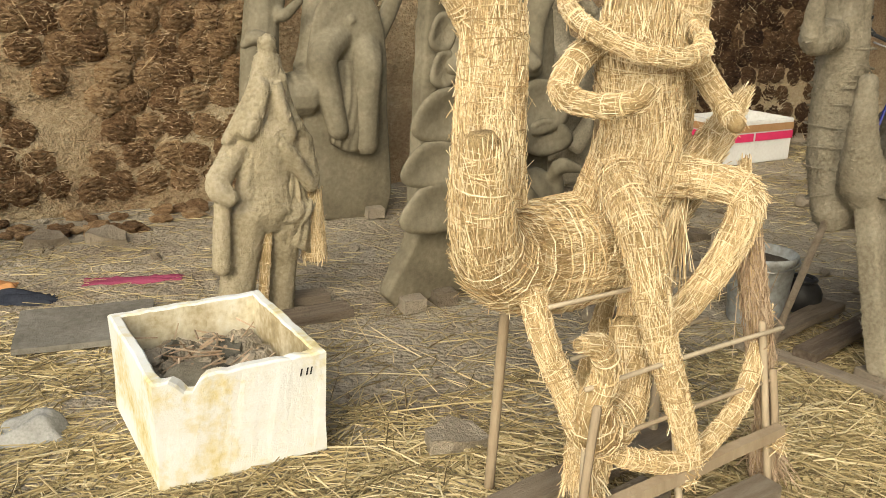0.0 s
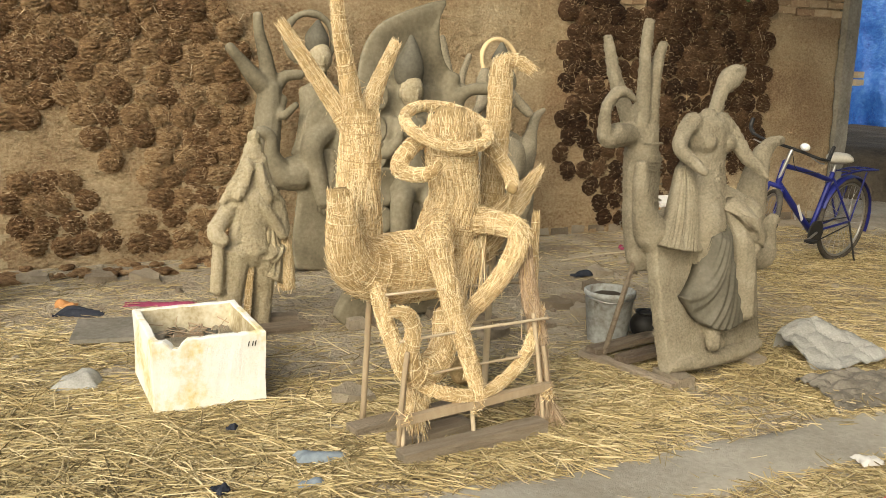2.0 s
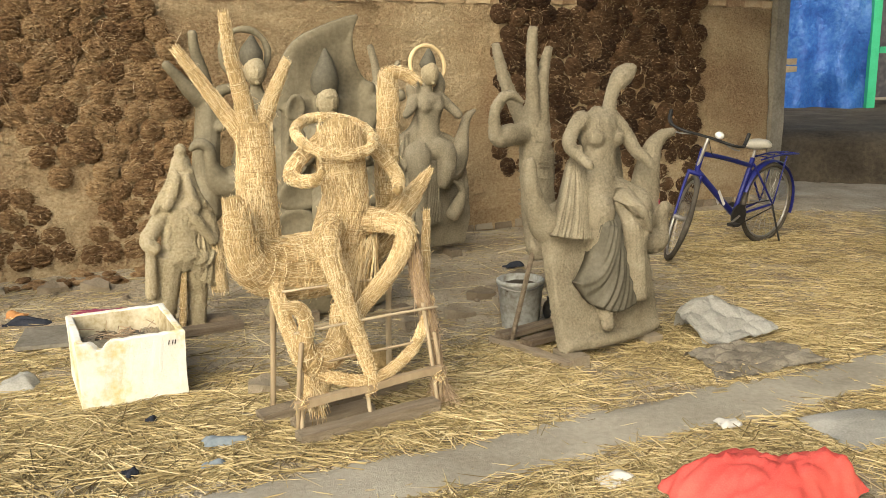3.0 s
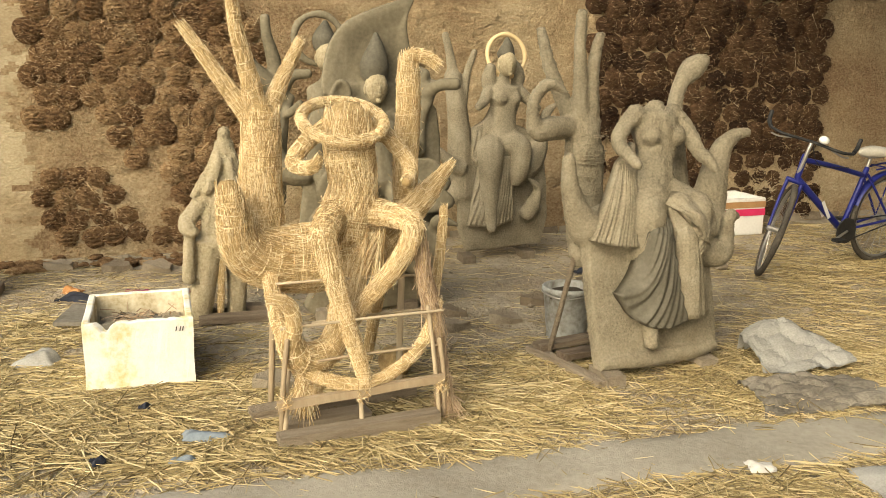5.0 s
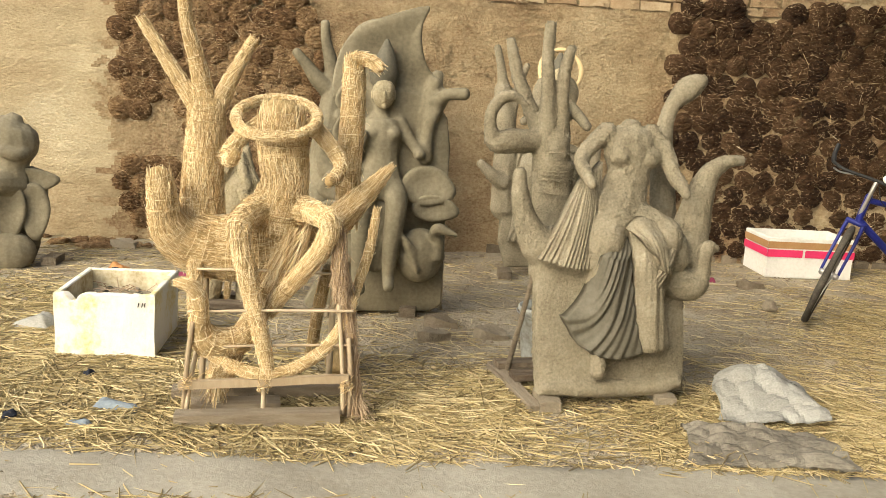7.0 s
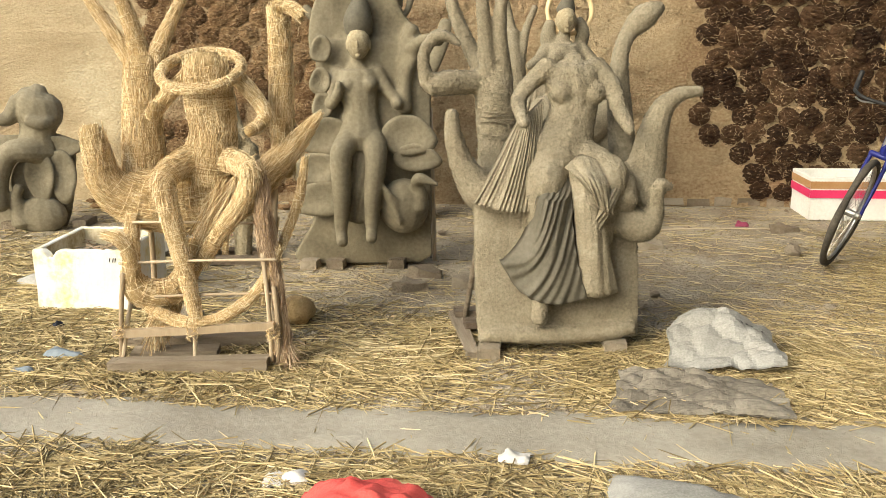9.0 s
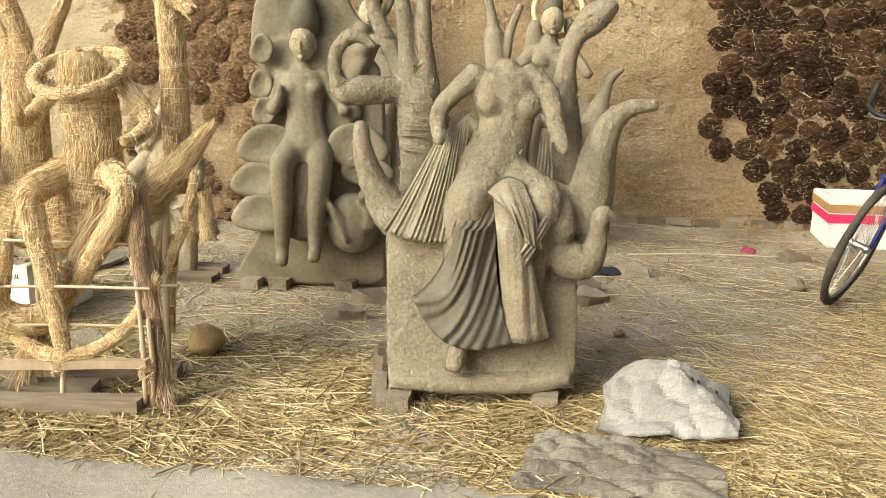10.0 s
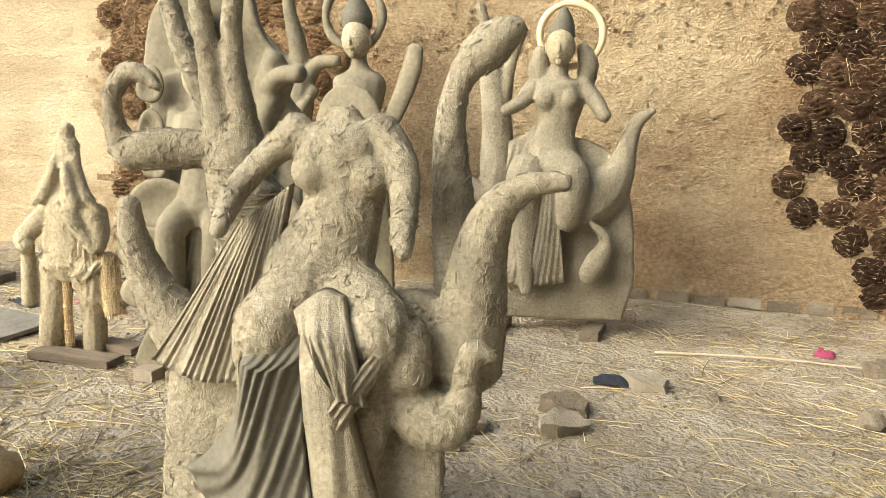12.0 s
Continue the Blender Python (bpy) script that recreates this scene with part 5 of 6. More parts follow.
def creased(name, m, sx, sy, h, mat, label, cat, seed, crease=.038, cells=3.4):
    """A stiff sheet lying in flat facets: it rises to a bent back edge and is creased along broken lines."""
    v, f, n = [], [], 36
    for side in (0, 1):
        for j in range(n + 1):
            for i in range(n + 1):
                x, y = i / n * 2 - 1, j / n * 2 - 1
                fold = min(1 - .55 * abs(x + .15), .62 + .38 * y + .10 * x, 3.2 * (1.0 - y) + .12, 2.4 - 1.9 * x)
                d = noise.voronoi(Vector((x * cells * .5 + .2 * y, y * cells * .45, seed)))[0]
                z = h * max(0, fold) + crease * (min(.5, d[1] - d[0]) - .2) + .004 * noise.noise(Vector((x * 9, y * 9, seed)))
                z = max(z, .004 + .006 * abs(noise.noise(Vector((x * 5, y * 5, seed)))))
                k = 1 + .16 * noise.noise(Vector((x * 1.4, y * 1.4, seed + 4)))
                v.append((x * sx / 2 * k * (1 - .10 * y), y * sy / 2 * k + .04 * x * x * sy, z if side == 0 else max(.001, z - .006)))
    N = (n + 1) ** 2
    for j in range(n):
        for i in range(n):
            q = j * (n + 1) + i
            f.append((q, q + 1, q + n + 2, q + n + 1))
            f.append((N + q + 1, N + q, N + q + n + 1, N + q + n + 2))
    return tagged(ob_from(name, v, f, mat, smooth=False, m=m), label, cat)


def loose_items():
    bag = creased("woven_sack", pose(2.46, 3.30, .0, 0, 0, 22), .48, .40, .23, SACK, "crumpled grey-white woven sack lying on straw", "sack", 2.0)
    top = [q.co.copy() for q in bag.data.vertices][:37 * 37]
    for k in range(5):
        x, y = .07 + .022 * k, .05
        pts = []
        for a, b in ((0, 0), (.010, 0), (.010, .045), (0, .045)):
            z = min(top, key=lambda q: (q.x - x - a) ** 2 + (q.y - y - b) ** 2).z
            pts.append((x + a, y + b, z + .006))
        ob_from("print_bar", pts, [(0, 1, 2, 3)], BLACK, bag)
    creased("plastic_sheet", pose(2.50, 2.83, .0, 0, 0, 24), .62, .36, .09, DARK_SHEET, "muddy dark plastic sheet crumpled on the ground", "sheet", 5.0, .045, 4.6)
    crumpled("red_sack", pose(2.16, 1.36, .0, 0, 0, 32), .62, .40, .20, RED_SACK, "red net sack lying beside the footpath", "sack", 8.0, 40, wrinkle=.22)
    crumpled("scrap", pose(2.78, 2.0, .0, 0, 0, 20), .5, .32, .05, SACK, "flat grey piece of sacking by the path", "sheet", 12.0, fold=.5)
    crumpled("scrap", pose(.05, 1.71, .018, 4, 0, 24), .19, .09, .05, SLATE_BLUE, "blue-grey scrap of plastic on straw", "scrap", 14.0, 12, .6)
    crumpled("scrap", pose(-1.22, 2.36, .0, 0, 0, 10), .2, .13, .07, SACK, "grey folded scrap of sacking on straw", "scrap", 17.0, 12, .6)
    crumpled("wrapper", pose(0.06, 1.50, .018, 0, 0, 10), .09, .05, .03, SLATE_BLUE, "small blue plastic wrapper on straw", "wrapper", 33.0, 10)
    crumpled("wrapper", pose(-0.24, 1.42, .018, 0, 0, 50), .05, .06, .03, CLOTH_DARK, "small dark plastic wrapper on straw", "wrapper", 35.0, 10)
    crumpled("wrapper", pose(-0.36, 1.94, .018, 0, 0, 80), .05, .04, .03, CLOTH_DARK, "small dark plastic wrapper on straw", "wrapper", 37.0, 10)
    crumpled("cloth", pose(-1.37, 3.73, .0, 0, 0, 14), .42, .08, .03, CLOTH_RED, "faded magenta cloth lying on the earth", "cloth", 19.0, 16)
    crumpled("cloth", pose(-1.74, 3.45, .0, 0, 0, 5), .27, .12, .05, CLOTH_DARK, "dark navy cloth lying on the earth", "cloth", 21.0, 16)
    crumpled("cloth", pose(-1.90, 3.60, .0, 0, 0, 15), .13, .10, .05, CLOTH_ORANGE, "faded orange cloth lying on the earth", "cloth", 23.0, 16)
    crumpled("paper", pose(1.62, 1.47, .0, 0, 0, 40), .14, .09, .035, PAPER, "white crumpled paper beside the footpath", "paper", 25.0, 10)
    crumpled("paper", pose(2.17, 2.0, .01, 0, 0, 15), .1, .08, .03, PAPER, "white paper scrap on the footpath", "paper", 27.0, 10)
    crumpled("flower", pose(1.72, 6.09, .0, 0, 0, 15), .09, .07, .04, CLOTH_RED, "pink and yellow flower scrap on earth", "flower", 29.0, 10)
    crumpled("wrapper", pose(1.28, 5.0, .01, 0, 0, 30), .16, .07, .04, CLOTH_DARK, "dark torn plastic wrapper on earth", "wrapper", 39.0, 12)
    cane = thing("cane", pose(1.16, 5.49, .012, 0, 0, 34.5), "long thin pale cane lying on the earth", "cane")
    pole("stick", [(0, 0, 0), (.5, .015, .012), (1.04, 0, .004)], .006, BAMBOO, cane, .004)
    board = thing("board", pose(-1.36, 3.17, .0, 0, 0, 20), "flat grey wooden board lying on the earth", "board")
    plank("panel", (-.25, 0, .022), (.25, 0, .022), .40, .022, CONCRETE, board, .006)
    rng = random.Random(11)
    for k, (x, y, yaw) in enumerate(((1.40, 5.08, 15), (1.46, 4.46, 60), (1.34, 4.62, 20), (1.18, 4.2, -20), (.92, 3.66, 20), (.66, 3.42, 50), (.58, 3.70, 20),
                                     (-1.98, 4.22, 30), (-1.70, 4.30, 10), (.05, 2.36, 25), (1.22, 4.0, 40), (1.05, 4.1, 5), (-2.4, 4.15, 15), (2.02, 6.04, 35))):
        b = tagged(part("brick", box_bm(.20, .10, .07, cuts=4, wobble=.03), BRICK_GREY, m=pose(x, y, .02, rng.uniform(-8, 8), rng.uniform(-6, 6), yaw)),
                   "loose dusty brick lying on the earth", "brick", "loose bricks in the yard")
    rng = random.Random(11)
    for k in range(46):
        x, y = rng.uniform(-2.6, 3.2), rng.uniform(2.6, 6.3)
        tagged(part("stone", lump_bm(rng.uniform(.012, .035), k, .6, .5, 1), BRICK_GREY, m=pose(x, y, .01, 0, 0, rng.uniform(0, 360))),
               "small grey clod of dry earth", "stone", "clods on the earth")
    for k in range(44):
        p = WALL @ Vector((rng.uniform(-5.2, -2.4), -rng.uniform(.06, .5), .012))
        tagged(part("dung_lump", lump_bm(rng.uniform(.03, .085), 200 + k, .45, .55, 2), DUNG, m=Matrix.Translation(p) @ pose(0, 0, 0, rng.uniform(-12, 12), 0, rng.uniform(0, 360))),
               "broken brown dung cake fallen below the wall", "dung cake", "fallen dung cakes")
    tagged(part("stone", lump_bm(.055, 61, .75, .4), BRICK_GREY, m=pose(2.24, 5.42, .03)), "grey stone on the straw", "stone")
    tagged(part("straw_ball", lump_bm(.08, 63, .9, .2, 3), STRAW_CORE, smooth=True, m=pose(.55, 2.66, .07)), "round bundle of golden straw", "straw bundle")


def statue_supports():
    """Bricks and boards under the slabs of the statues."""
    def brick(x, y, yaw, sx=.2, sy=.1, h=.055):
        tagged(part("brick", box_bm(sx, sy, h, cuts=2, wobble=.008), BRICK_GREY, m=pose(x, y, h / 2, 0, 0, yaw)),
               "grey brick propping a statue's base", "brick", "bricks under statues")
    for base, yaw, xs, y0 in (((1.77, 3.07), 40, (-.32, .25), -.05), ((.10, 3.66), 35, (-.28, -.12, .25), .03), ((.57, 5.32), 36, (-.24, .26), .0), ((-.55, 4.8), 30, (-.3, .2), .08), ((-2.55, 3.2), 40, (-.2, .3), .08)):
        M = pose(*base, 0, 0, 0, yaw)
        for x in xs:
            p = M @ Vector((x, y0, 0))
            brick(p.x, p.y, yaw + 80)
    st = thing("timber_base", pose(1.77, 3.07, 0, 0, 0, 40), "weathered plank frame beneath the draped clay statue", "base")
    plank("plank", (-.40, -.13, .02), (-.42, .48, .02), .06, .035, WOOD, st)
    plank("plank", (-.40, .22, .055), (.2, .24, .055), .09, .03, WOOD, st)
    plank("plank", (-.43, .40, .055), (.2, .42, .055), .09, .03, WOOD, st)
    pole("prop", [(-.38, .36, .04), (-.34, .3, .35), (-.30, .22, .72)], .014, WOOD, st)
    st = thing("timber_base", pose(-.66, 3.40, 0, 0, 0, 35), "two weathered boards beneath the standing clay figure", "base")
    plank("plank", (-.22, -.10, .02), (.24, -.14, .02), .12, .035, WOOD, st)
    plank("plank", (-.16, .12, .02), (.24, .05, .02), .10, .035, WOOD, st)
    st = thing("prop_stick", pose(.10, 3.66, 0, 0, 0, 35), "thin bamboo stick propping the grey statue", "stick")
    pole("stick", [(.47, .15, .0), (.46, .15, .5), (.45, .15, .95)], .014, BAMBOO, st)


def far_side():
    """What lies past the end of the wall."""
    st = tagged(part("wall_pillar", box_bm(.17, .42, 2.9, cuts=6, wobble=.02), CONCRETE, m=WALL @ pose(3.35, .14, 1.45)), "stained concrete pillar at the wall's end", "pillar", kind="structure")
    for z, w in ((1.42, .12), (1.5, .1)):
        part("brick", box_bm(w, .1, .06, cuts=2, wobble=.008), BRICK, st, m=pose(.14, -.2, z - 1.45))
    v, f, n, m = [], [], 60, 14
    for i in range(n + 1):
        for j in range(m + 1):
            u, w = -9 + 18 * i / n, j / m
            x = 6.3 + u * .92
            y = 9.25 - u * .38 + (0 if j == 0 else w * w * 20) + .25 * noise.noise(Vector((u, w, 2)))
            z = -.05 if j == 0 else (.62 * min(1, w * 9) ** .5 + .06 * noise.noise(Vector((u * 1.3, w * 5, 4))))
            v.append((x, y, z))
    for i in range(n):
        for j in range(m):
            q = i * (m + 1) + j
            f.append((q, q + m + 1, q + m + 2, q + 1))
    bank = ob_from("earth_bank", v, f, [DARK_EARTH, EARTH], smooth=True)
    # face and front of the top take the dark colour that holds their shade
    bank.data.polygons.foreach_set("material_index", [1 if k % m > 9 else 0 for k in range(n * m)])
    tagged(bank, "dark earth bank past the wall, shade in its colour", "bank", kind="structure")
    sheet = thing("tarpaulin", pose(6.75, 15.2, .6, 0, 0, -14), "blue creased tarpaulin hanging to the earth", "tarpaulin")
    v, f, n, m = [], [], 40, 40
    for side in (0, 1):
        for i in range(n + 1):
            for j in range(m + 1):
                x, z = (i / n - .5) * 1.9, j / m * 3.0
                c = .16 * noise.noise(Vector((x * 2.2 + z * .5, 0, z * .9))) + .10 * abs(noise.noise(Vector((x * 4 - z, 3, z * 1.6)))) + .10 * math.sin(x * 9) * (1 - j / m)
                v.append((x * (1 + .1 * (1 - z / 3)), c + side * .01, z))
    N = (n + 1) * (m + 1)
    for i in range(n):
        for j in range(m):
            q = i * (m + 1) + j
            f.append((q, q + m + 1, q + m + 2, q + 1))
            f.append((N + q + 1, N + q + m + 2, N + q + m + 1, N + q))
    ob_from("sheet", v, f, BLUE_SHEET, sheet, smooth=True)
    post = thing("green_post", pose(7.75, 14.95, .55), "green painted post beside the tarpaulin", "post")
    part("post", box_bm(.14, .14, 3.2, .01, at=(0, 0, 1.6)), GREEN_PAINT, post)
    cart = thing("cart", pose(8.9, 16.2, .62, 0, 0, -10), "green wooden cart with a spoked wheel", "cart")
    part("deck", box_bm(1.8, .8, .12, .01, at=(.3, 0, 1.02)), GREEN_PAINT, cart)
    f = Form(2)
    f.ring((.1, -.4, .38), .36, .02, 90, raw=True)
    ob_from("wheel", f.raw[0][0], f.raw[0][1], RUBBER, cart, smooth=True)
    a = np.linspace(0, 6.283, 17)[:-1]
    d = np.stack([np.cos(a), 0 * a, np.sin(a)], 1)
    vv, ff = sticks(d * .18 + np.array([.1, -.4, .38]), d, np.full(16, .36), np.full(16, .004), np.zeros(3), np.random.default_rng(3))
    ob_from("spokes", vv, ff.tolist(), STEEL, cart)
    shed = thing("shed", pose(9.5, 19.5, .55, 0, 0, -12), "open shed front beyond the cart, inner shade in its dark wall", "shed")
    # solid near-black wall stands for the shade inside the open shed
    part("wall", box_bm(12, .3, 4.0, .01, at=(0, 0, 2.0)), SHADE_WALL, shed)
    for x in (-2.2, -1.2, .6):
        part("post", box_bm(.12, .12, 3.6, .01, at=(x, -.3, 1.8)), CONCRETE, shed)


def foliage():
    """A tree behind the wall, leaves over its top; unseen crown added for shade."""
    st = thing("tree", WALL @ pose(3.0, 1.3, 0), "dark green leafy tree over the wall's top, unseen crown added for shade", "tree")
    pole("trunk", [(0, 0, -.05), (-.1, -.1, 1.6), (-.05, -.3, 3.2), (-.2, -.6, 4.4)], .13, WOOD, st, .05)
    rng = np.random.default_rng(21)
    hubs = []
    for k in range(16):
        a = k * 2.4
        reach = (.35 + .65 * (k % 4) / 3)
        # limbs reach over the yard, out of view, to block light on its right
        end = (-1.6 + 2.6 * reach * math.cos(a), -3.9 + 2.2 * reach * math.sin(a), 3.9 + .9 * (1 - reach) + .35 * math.sin(2.3 * k))
        part("limb", rod_bm([(-.05, -.3, 3.0), ((end[0] - .05) / 2, (end[1] - .3) / 2, 3.6), end], .055, 7, .012), WOOD, st, smooth=True)
        hubs.append(end)
    v, f = [], []
    for k in range(11000):
        h = hubs[int(rng.integers(0, 16))]
        c = np.array(h) + rng.normal(0, 1, 3) * (.6, .55, .3)
        if k % 45 == 0:
            c = np.array([rng.normal(-.72, .22), rng.normal(-1.36, .05), rng.normal(2.58, .15)])
        elif c[2] < 3.05:
            c[2] = 3.05 + rng.random() * .4
        t = rng.normal(size=3) * (1, 1, .6) + (0, 0, -.6)
        t /= np.linalg.norm(t)
        s = np.cross(t, rng.normal(size=3))
        s /= np.linalg.norm(s)
        L = rng.uniform(.05, .08) if k % 45 == 0 else rng.uniform(.13, .22)
        W = L * .24
        b = len(v)
        v += [c, c + t * L * .5 + s * W, c + t * L, c + t * L * .5 - s * W]
        f.append((b, b + 1, b + 2, b + 3))
    ob_from("crown", v, f, LEAF, st)


straw_stand()
foam_boxes()
bucket()
bicycle()
loose_items()
statue_supports()
far_side()
foliage()


# ---------- straw on the ground ----------
def straw_amount(x, y):
    """How thickly straw lies at a place, 0 to 1."""
    w = -(x - 1.16) * .484 + (y - 1.67) * .875
    cover = .95 * math.exp(-((w - .62) / .55) ** 2) if w > 0 else .75 * math.exp(-((w + .45) / .35) ** 2)
    cover += .6 / (1 + math.exp(-(x - 2.3) * 3)) * (1 if y > 2.2 else 0) * (.9 if y < 6.2 else .4)
    cover += .6 * math.exp(-((x + 1.5) / .9) ** 2 - ((y - 2.2) / .9) ** 2)
    cover += .35 * math.exp(-((x + 2.3) / 1.2) ** 2 - ((y - 4.0) / .35) ** 2)
    if y > 3.4 and x < 2.7:
        cover *= .5
    patch = .5 + .9 * noise.noise(Vector((x * 1.4, y * 1.4, 7))) + .5 * noise.noise(Vector((x * 4.5, y * 4.5, 3)))
    if abs(w) < .15:
        cover *= .10
    elif abs(w) < .3:
        cover *= .5
    fade = max(0, min(1, (y + 1.2) / 1.2)) * max(0, min(1, (x + 4.2) / 1.2)) * max(0, min(1, (5.6 - x) / 1.0))
    return fade * max(.05, min(1.0, cover * max(.15, patch + .3)))


def ground_straw():
    rng = np.random.default_rng(5)
    spots = []
    while len(spots) < 78000:
        x, y = rng.uniform(-4.2, 5.6), rng.uniform(-.6, 7.6)
        near = 1.0 if y < 3.6 else .6
        if (x - 1.25) * .5 - (y - 6.72) * .866 < .06:
            continue
        if rng.random() < straw_amount(x, y) * near:
            spots.append((x, y))
    p = np.array(spots)
    n = len(p)
    pile = np.array([.028 * straw_amount(x, y) for x, y in spots])
    z = np.array([ground_height(x, y) for x, y in spots]) + .003 + rng.random(n) ** 1.5 * pile
    a = rng.uniform(0, 2 * math.pi, n)
    lean = np.array([noise.noise(Vector((x * .8, y * .8, 11))) for x, y in spots])
    a = np.where(rng.random(n) < .68, a, .35 + 1.6 * lean + rng.normal(0, .5, n))
    way = np.stack([np.cos(a), np.sin(a), rng.normal(0, .05, n)], 1)
    L = rng.gamma(3.0, .055, n).clip(.03, .45)
    bend = np.stack([rng.normal(0, .012, n), rng.normal(0, .012, n), -rng.random(n) * .004], 1)
    v, f = sticks(np.column_stack([p, z]), way, L, rng.uniform(.0012, .0029, n) * np.where(p[:, 1] > 3.2, .7, 1), bend, rng, 2)
    tagged(ob_from("loose_straw", v, f.tolist(), STRAW_GROUND), "loose golden rice straw scattered over the yard", "straw", kind="stuff")


ground_straw()


def gravel():
    """Crumbs of dry earth all over the yard."""
    rng = np.random.default_rng(31)
    n = 9000
    x, y = rng.uniform(-3.2, 4.6, n), rng.uniform(1.0, 7.4, n)
    keep = (x - 1.25) * .5 - (y - 6.72) * .866 > .05
    x, y = x[keep], y[keep]
    n = len(x)
    z = np.array([ground_height(a, b) for a, b in zip(x, y)])
    r = .003 + .014 * rng.random(n) ** 4
    d = np.array([(1, 0, 0), (0, 1, 0), (-1, 0, 0), (0, -1, 0), (0, 0, .8), (0, 0, -.8)])
    v = (np.stack([x, y, z], 1)[:, None] + d[None] * rng.uniform(.6, 1.3, (n, 6, 1)) * r[:, None, None]).reshape(-1, 3)
    t = np.array([(0, 1, 4), (1, 2, 4), (2, 3, 4), (3, 0, 4), (1, 0, 5), (2, 1, 5), (3, 2, 5), (0, 3, 5)])
    f = (np.arange(n)[:, None, None] * 6 + t[None]).reshape(-1, 3)
    tagged(ob_from("gravel", v, f.tolist(), BRICK_GREY), "crumbs of dry grey earth over the yard", "gravel", kind="stuff")


gravel()


# ---------- bricks and dung cakes of the wall ----------
def wall_pieces():
    rng = random.Random(4)
    meshes = []
    for k in range(8):
        ob = part("brick", box_bm(.235 if k < 4 else .2 - .03 * (k % 3), .05, .068, cuts=2, wobble=.007 + .002 * k), BRICK if k < 4 else BRICK_GREY)
        meshes.append(ob.data)
        bpy.data.objects.remove(ob)
    rows = [(2.10 + .08 * r, -2.6, 3.36, r) for r in range(4)] + [(.035, -1.5, 3.3, 0)]
    for z, a, b, r in rows:
        x = a + (.12 if r % 2 else 0)
        while x < b:
            if z < .1 or rng.random() < .9:
                me = meshes[rng.randrange(4) + (0 if z > 1 else 4)]
                ob = new("brick", me)
                ob.parent = wall_back
                ob.matrix_basis = pose(x, .034 if z > 1 else -.02, z + rng.uniform(-.006, .006), rng.uniform(-2, 2), 0, rng.uniform(-1.5, 1.5))
            x += .25 + rng.uniform(-.01, .02) if z > 1 else .195 + rng.uniform(-.01, .02)
    rg = np.random.default_rng(41)
    n = 9000
    c = np.stack([rg.uniform(-4.5, 3.2, n), np.full(n, -.004), rg.uniform(.05, 2.7, n)], 1)
    c[:, 1] -= rg.uniform(0, .028, n)
    r = .004 + .011 * rg.random(n) ** 3
    d = np.array([(1.4, 0, 0), (0, 1.4, 0), (-1.4, 0, 0), (0, -1, 0), (0, 0, 1), (0, 0, -1)])
    v = (c[:, None] + d[None] * rg.uniform(.6, 1.4, (n, 6, 1)) * r[:, None, None]).reshape(-1, 3)
    t = np.array([(0, 1, 4), (1, 2, 4), (2, 3, 4), (3, 0, 4), (1, 0, 5), (2, 1, 5), (3, 2, 5), (0, 3, 5)])
    f = (np.arange(n)[:, None, None] * 6 + t[None]).reshape(-1, 3)
    tagged(ob_from("plaster_crumb", v, f.tolist(), PLASTER, m=WALL), "rough crumbs and straw bits in the mud plaster", "plaster", kind="stuff")
    cakes = []
    for k in range(12):
        v, f, n, m = [], [], 30, 11
        for i in range(m + 1):
            q = i / m
            for j in range(n):
                a = 2 * math.pi * j / n
                R = .102 * q * (1 + .14 * noise.noise(Vector((math.cos(a) * 1.3, math.sin(a) * 1.3, k * 3.7))) + .06 * noise.noise(Vector((math.cos(a) * 5, math.sin(a) * 5, k * 1.7))))
                x, z = R * math.cos(a), R * math.sin(a)
                h = .042 * (1 - q ** 3.5)
                bend = z + .25 * x * x / .1 * (1 if k % 2 else -1)
                h += .013 * math.sin(bend * 215 + 3.4 * noise.noise(Vector((x * 24, z * 24, k)))) * (1 - q * .5) + .024 * noise.noise(Vector((x * 52, z * 80, k * 5))) * (1.1 - q)
                v.append((x, -max(h, .0) if i < m else .014, z))
        for i in range(m):
            for j in range(n):
                g = (j + 1) % n
                f.append((i * n + j, (i + 1) * n + j, (i + 1) * n + g, i * n + g))
        ob = ob_from("dung_cake", v, f, DUNG if k < 6 else DUNG_DARK, smooth=True)
        cakes.append(ob.data)
        bpy.data.objects.remove(ob)
    spots = []
    bare_left = ((-4.40, .94, .12), (-4.27, .96, .11), (-4.50, .80, .10), (-4.15, .77, .09), (-3.95, .66, .09), (-3.87, .57, .12), (-3.86, .39, .14), (-3.72, .52, .10),
                 (-3.68, 1.61, .09), (-4.66, .25, .12), (-4.64, .76, .11), (-2.9, 1.95, .24), (-2.95, 2.3, .3), (-2.8, 1.62, .12))
    bare_right = ((.55, 2.12, .14), (.0, .3, .22), (.12, .72, .09), (-.05, .12, .3), (.95, 2.2, .08), (2.05, .42, .12))
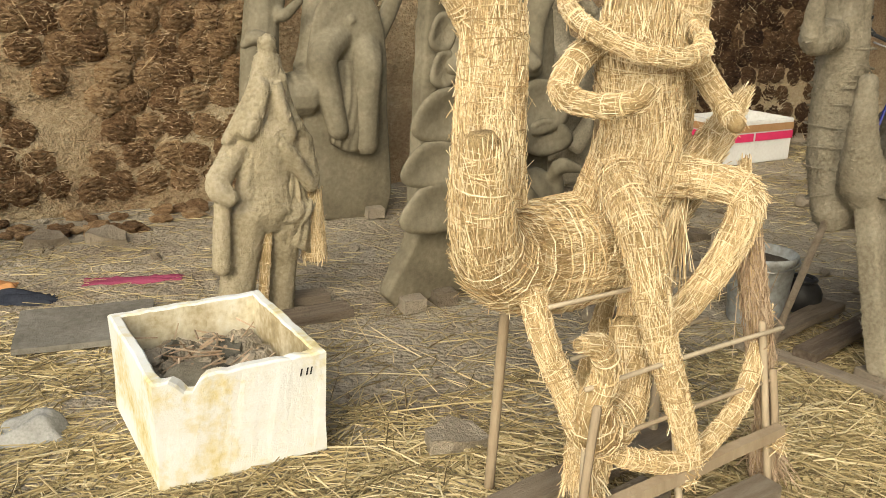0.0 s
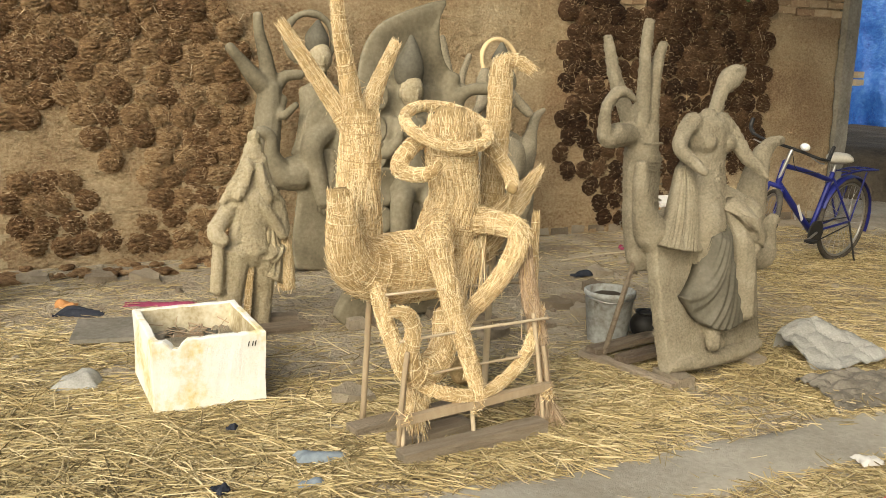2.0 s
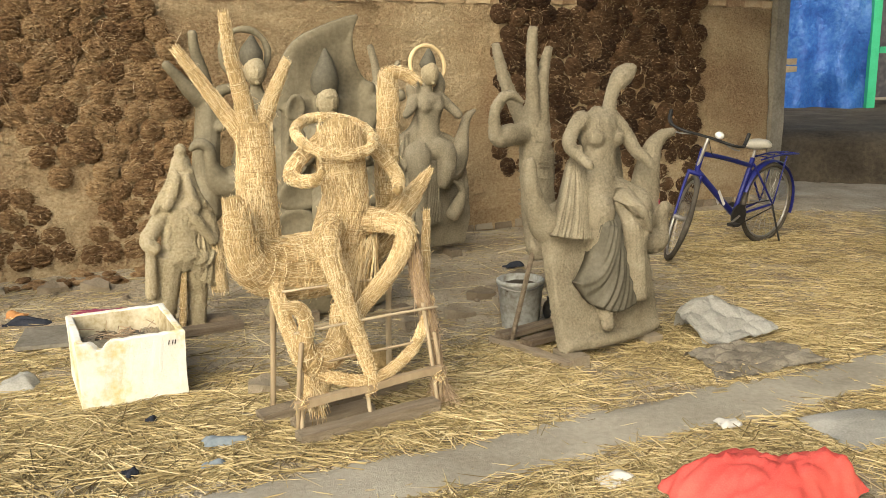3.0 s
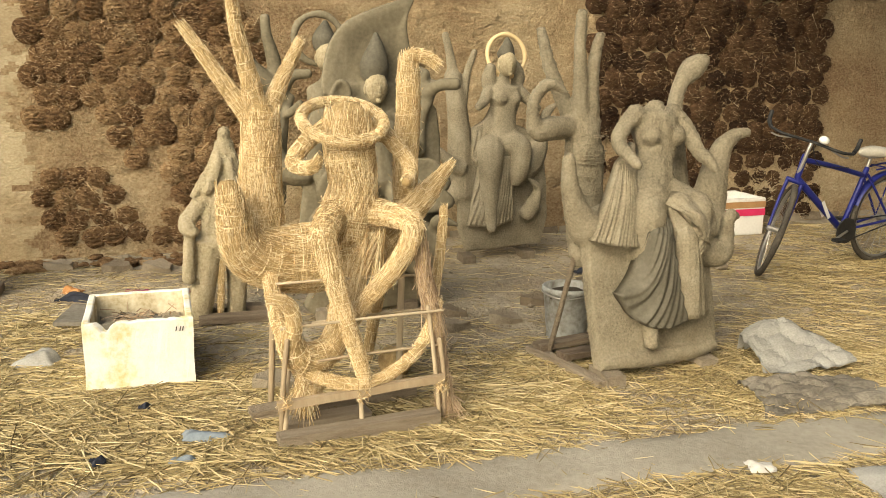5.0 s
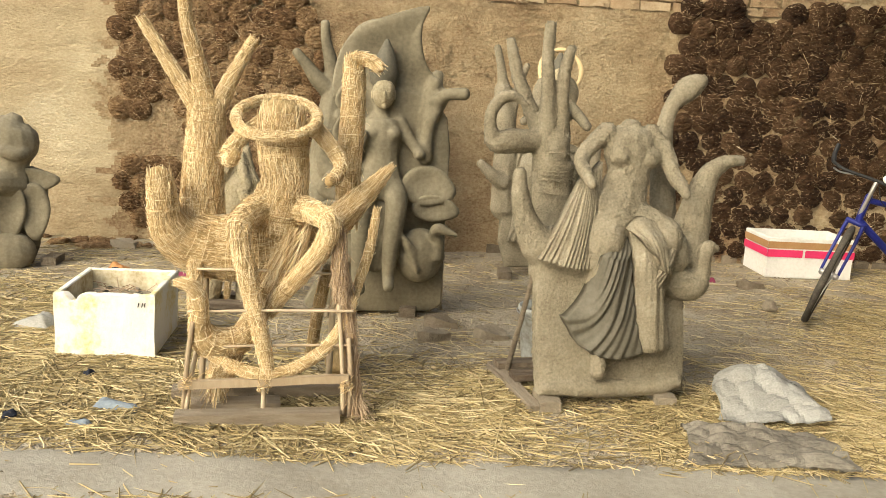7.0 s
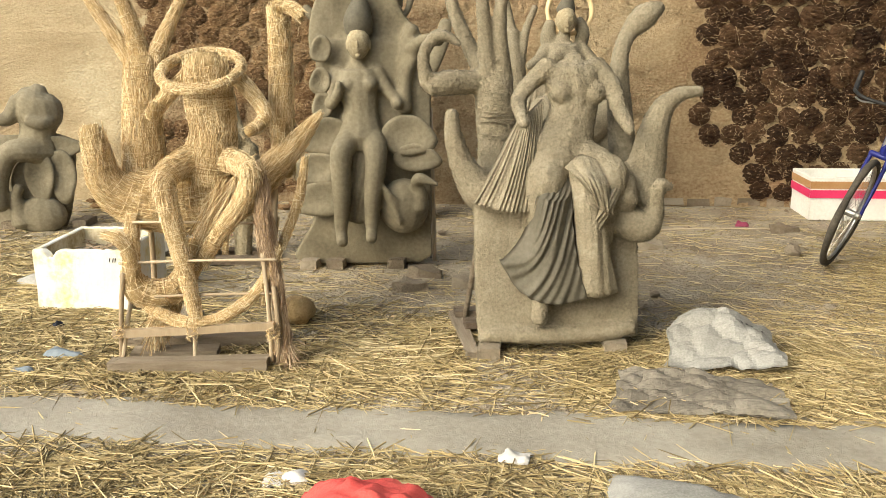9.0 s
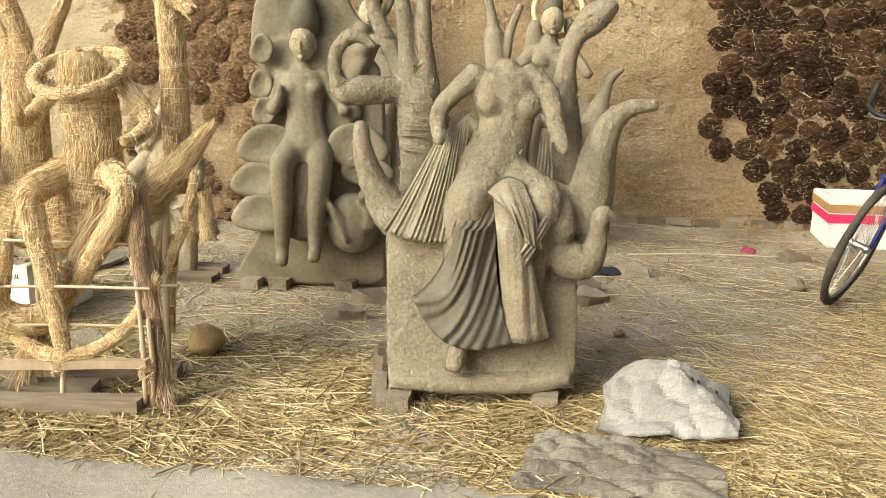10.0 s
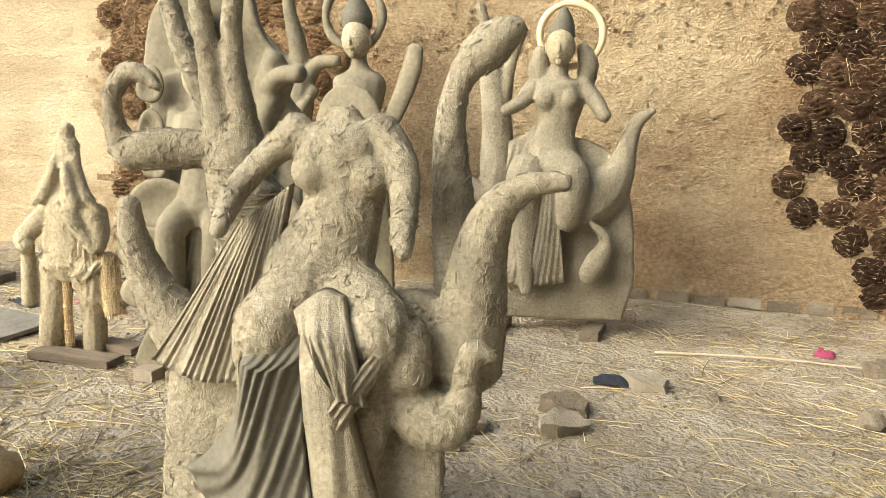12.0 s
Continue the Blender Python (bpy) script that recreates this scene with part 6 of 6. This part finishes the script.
    for u0, u1, z0, z1, step, rise, holes in ((-4.58, -2.80, .16, 2.45, .170, .152, bare_left), (-.10, 2.26, .12, 2.2, .174, .153, bare_right)):
        row = 0
        z = z0
        while z < z1:
            u = u0 + (step / 2 if row % 2 else 0)
            while u < u1:
                x, y = u + rng.uniform(-.022, .022), z + rng.uniform(-.02, .02)
                gap = any((x - a) ** 2 + (y - b) ** 2 < r * r for a, b, r in holes) or rng.random() < .012
                if not gap:
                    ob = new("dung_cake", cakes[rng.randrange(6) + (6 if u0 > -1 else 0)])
                    ob.parent = wall_back
                    ob.matrix_basis = pose(x, -.012, y, 0, rng.uniform(-25, 25), 0) @ Matrix.Diagonal((rng.uniform(.92, 1.10), rng.uniform(.8, 1.25), rng.uniform(.88, 1.04), 1))
                    spots.append((x, y))
                u += step
            z += rise
            row += 1
    # straw fibres pressed into the cakes
    rg = np.random.default_rng(9)
    for side, count, colour in ((-1, 110, FIBRE), (1, 90, FIBRE_DARK)):
        mine = np.array([p for p in spots if (p[0] < -1.5) == (side < 0)])
        n = len(mine) * count
        s = np.repeat(mine, count, 0)
        rad, an = .098 * np.sqrt(rg.random(n)), rg.uniform(0, 6.283, n)
        q = rad / .1
        c = np.stack([s[:, 0] + rad * np.cos(an), -.012 - .040 * (1 - q ** 3.5) - rg.random(n) * .012, s[:, 1] + rad * np.sin(an)], 1)
        way = np.stack([rg.normal(0, 1, n), rg.normal(0, .3, n), rg.normal(0, .5, n)], 1)
        v, f = sticks(c, way, rg.uniform(.012, .045, n), rg.uniform(.0010, .0026, n), np.zeros(3), rg)
        tagged(ob_from("dung_fibres", v, f.tolist(), colour, m=WALL), "brown straw fibres sticking out of the dung cakes", "fibres", kind="stuff")
    n = 130
    s = np.array(spots)[rg.integers(0, len(spots), n)] + rg.normal(0, .05, (n, 2))
    way = np.stack([rg.normal(0, .6, n), rg.normal(0, .08, n), rg.normal(0, 1, n)], 1)
    v, f = sticks(np.stack([s[:, 0], np.full(n, -.052), s[:, 1]], 1), way, rg.uniform(.05, .17, n), rg.uniform(.0009, .0015, n), np.zeros(3), rg)
    tagged(ob_from("hanging_straw", v, f.tolist(), STRAW, m=WALL), "pale straws caught on the dung cakes", "straw", kind="stuff")


wall_pieces()
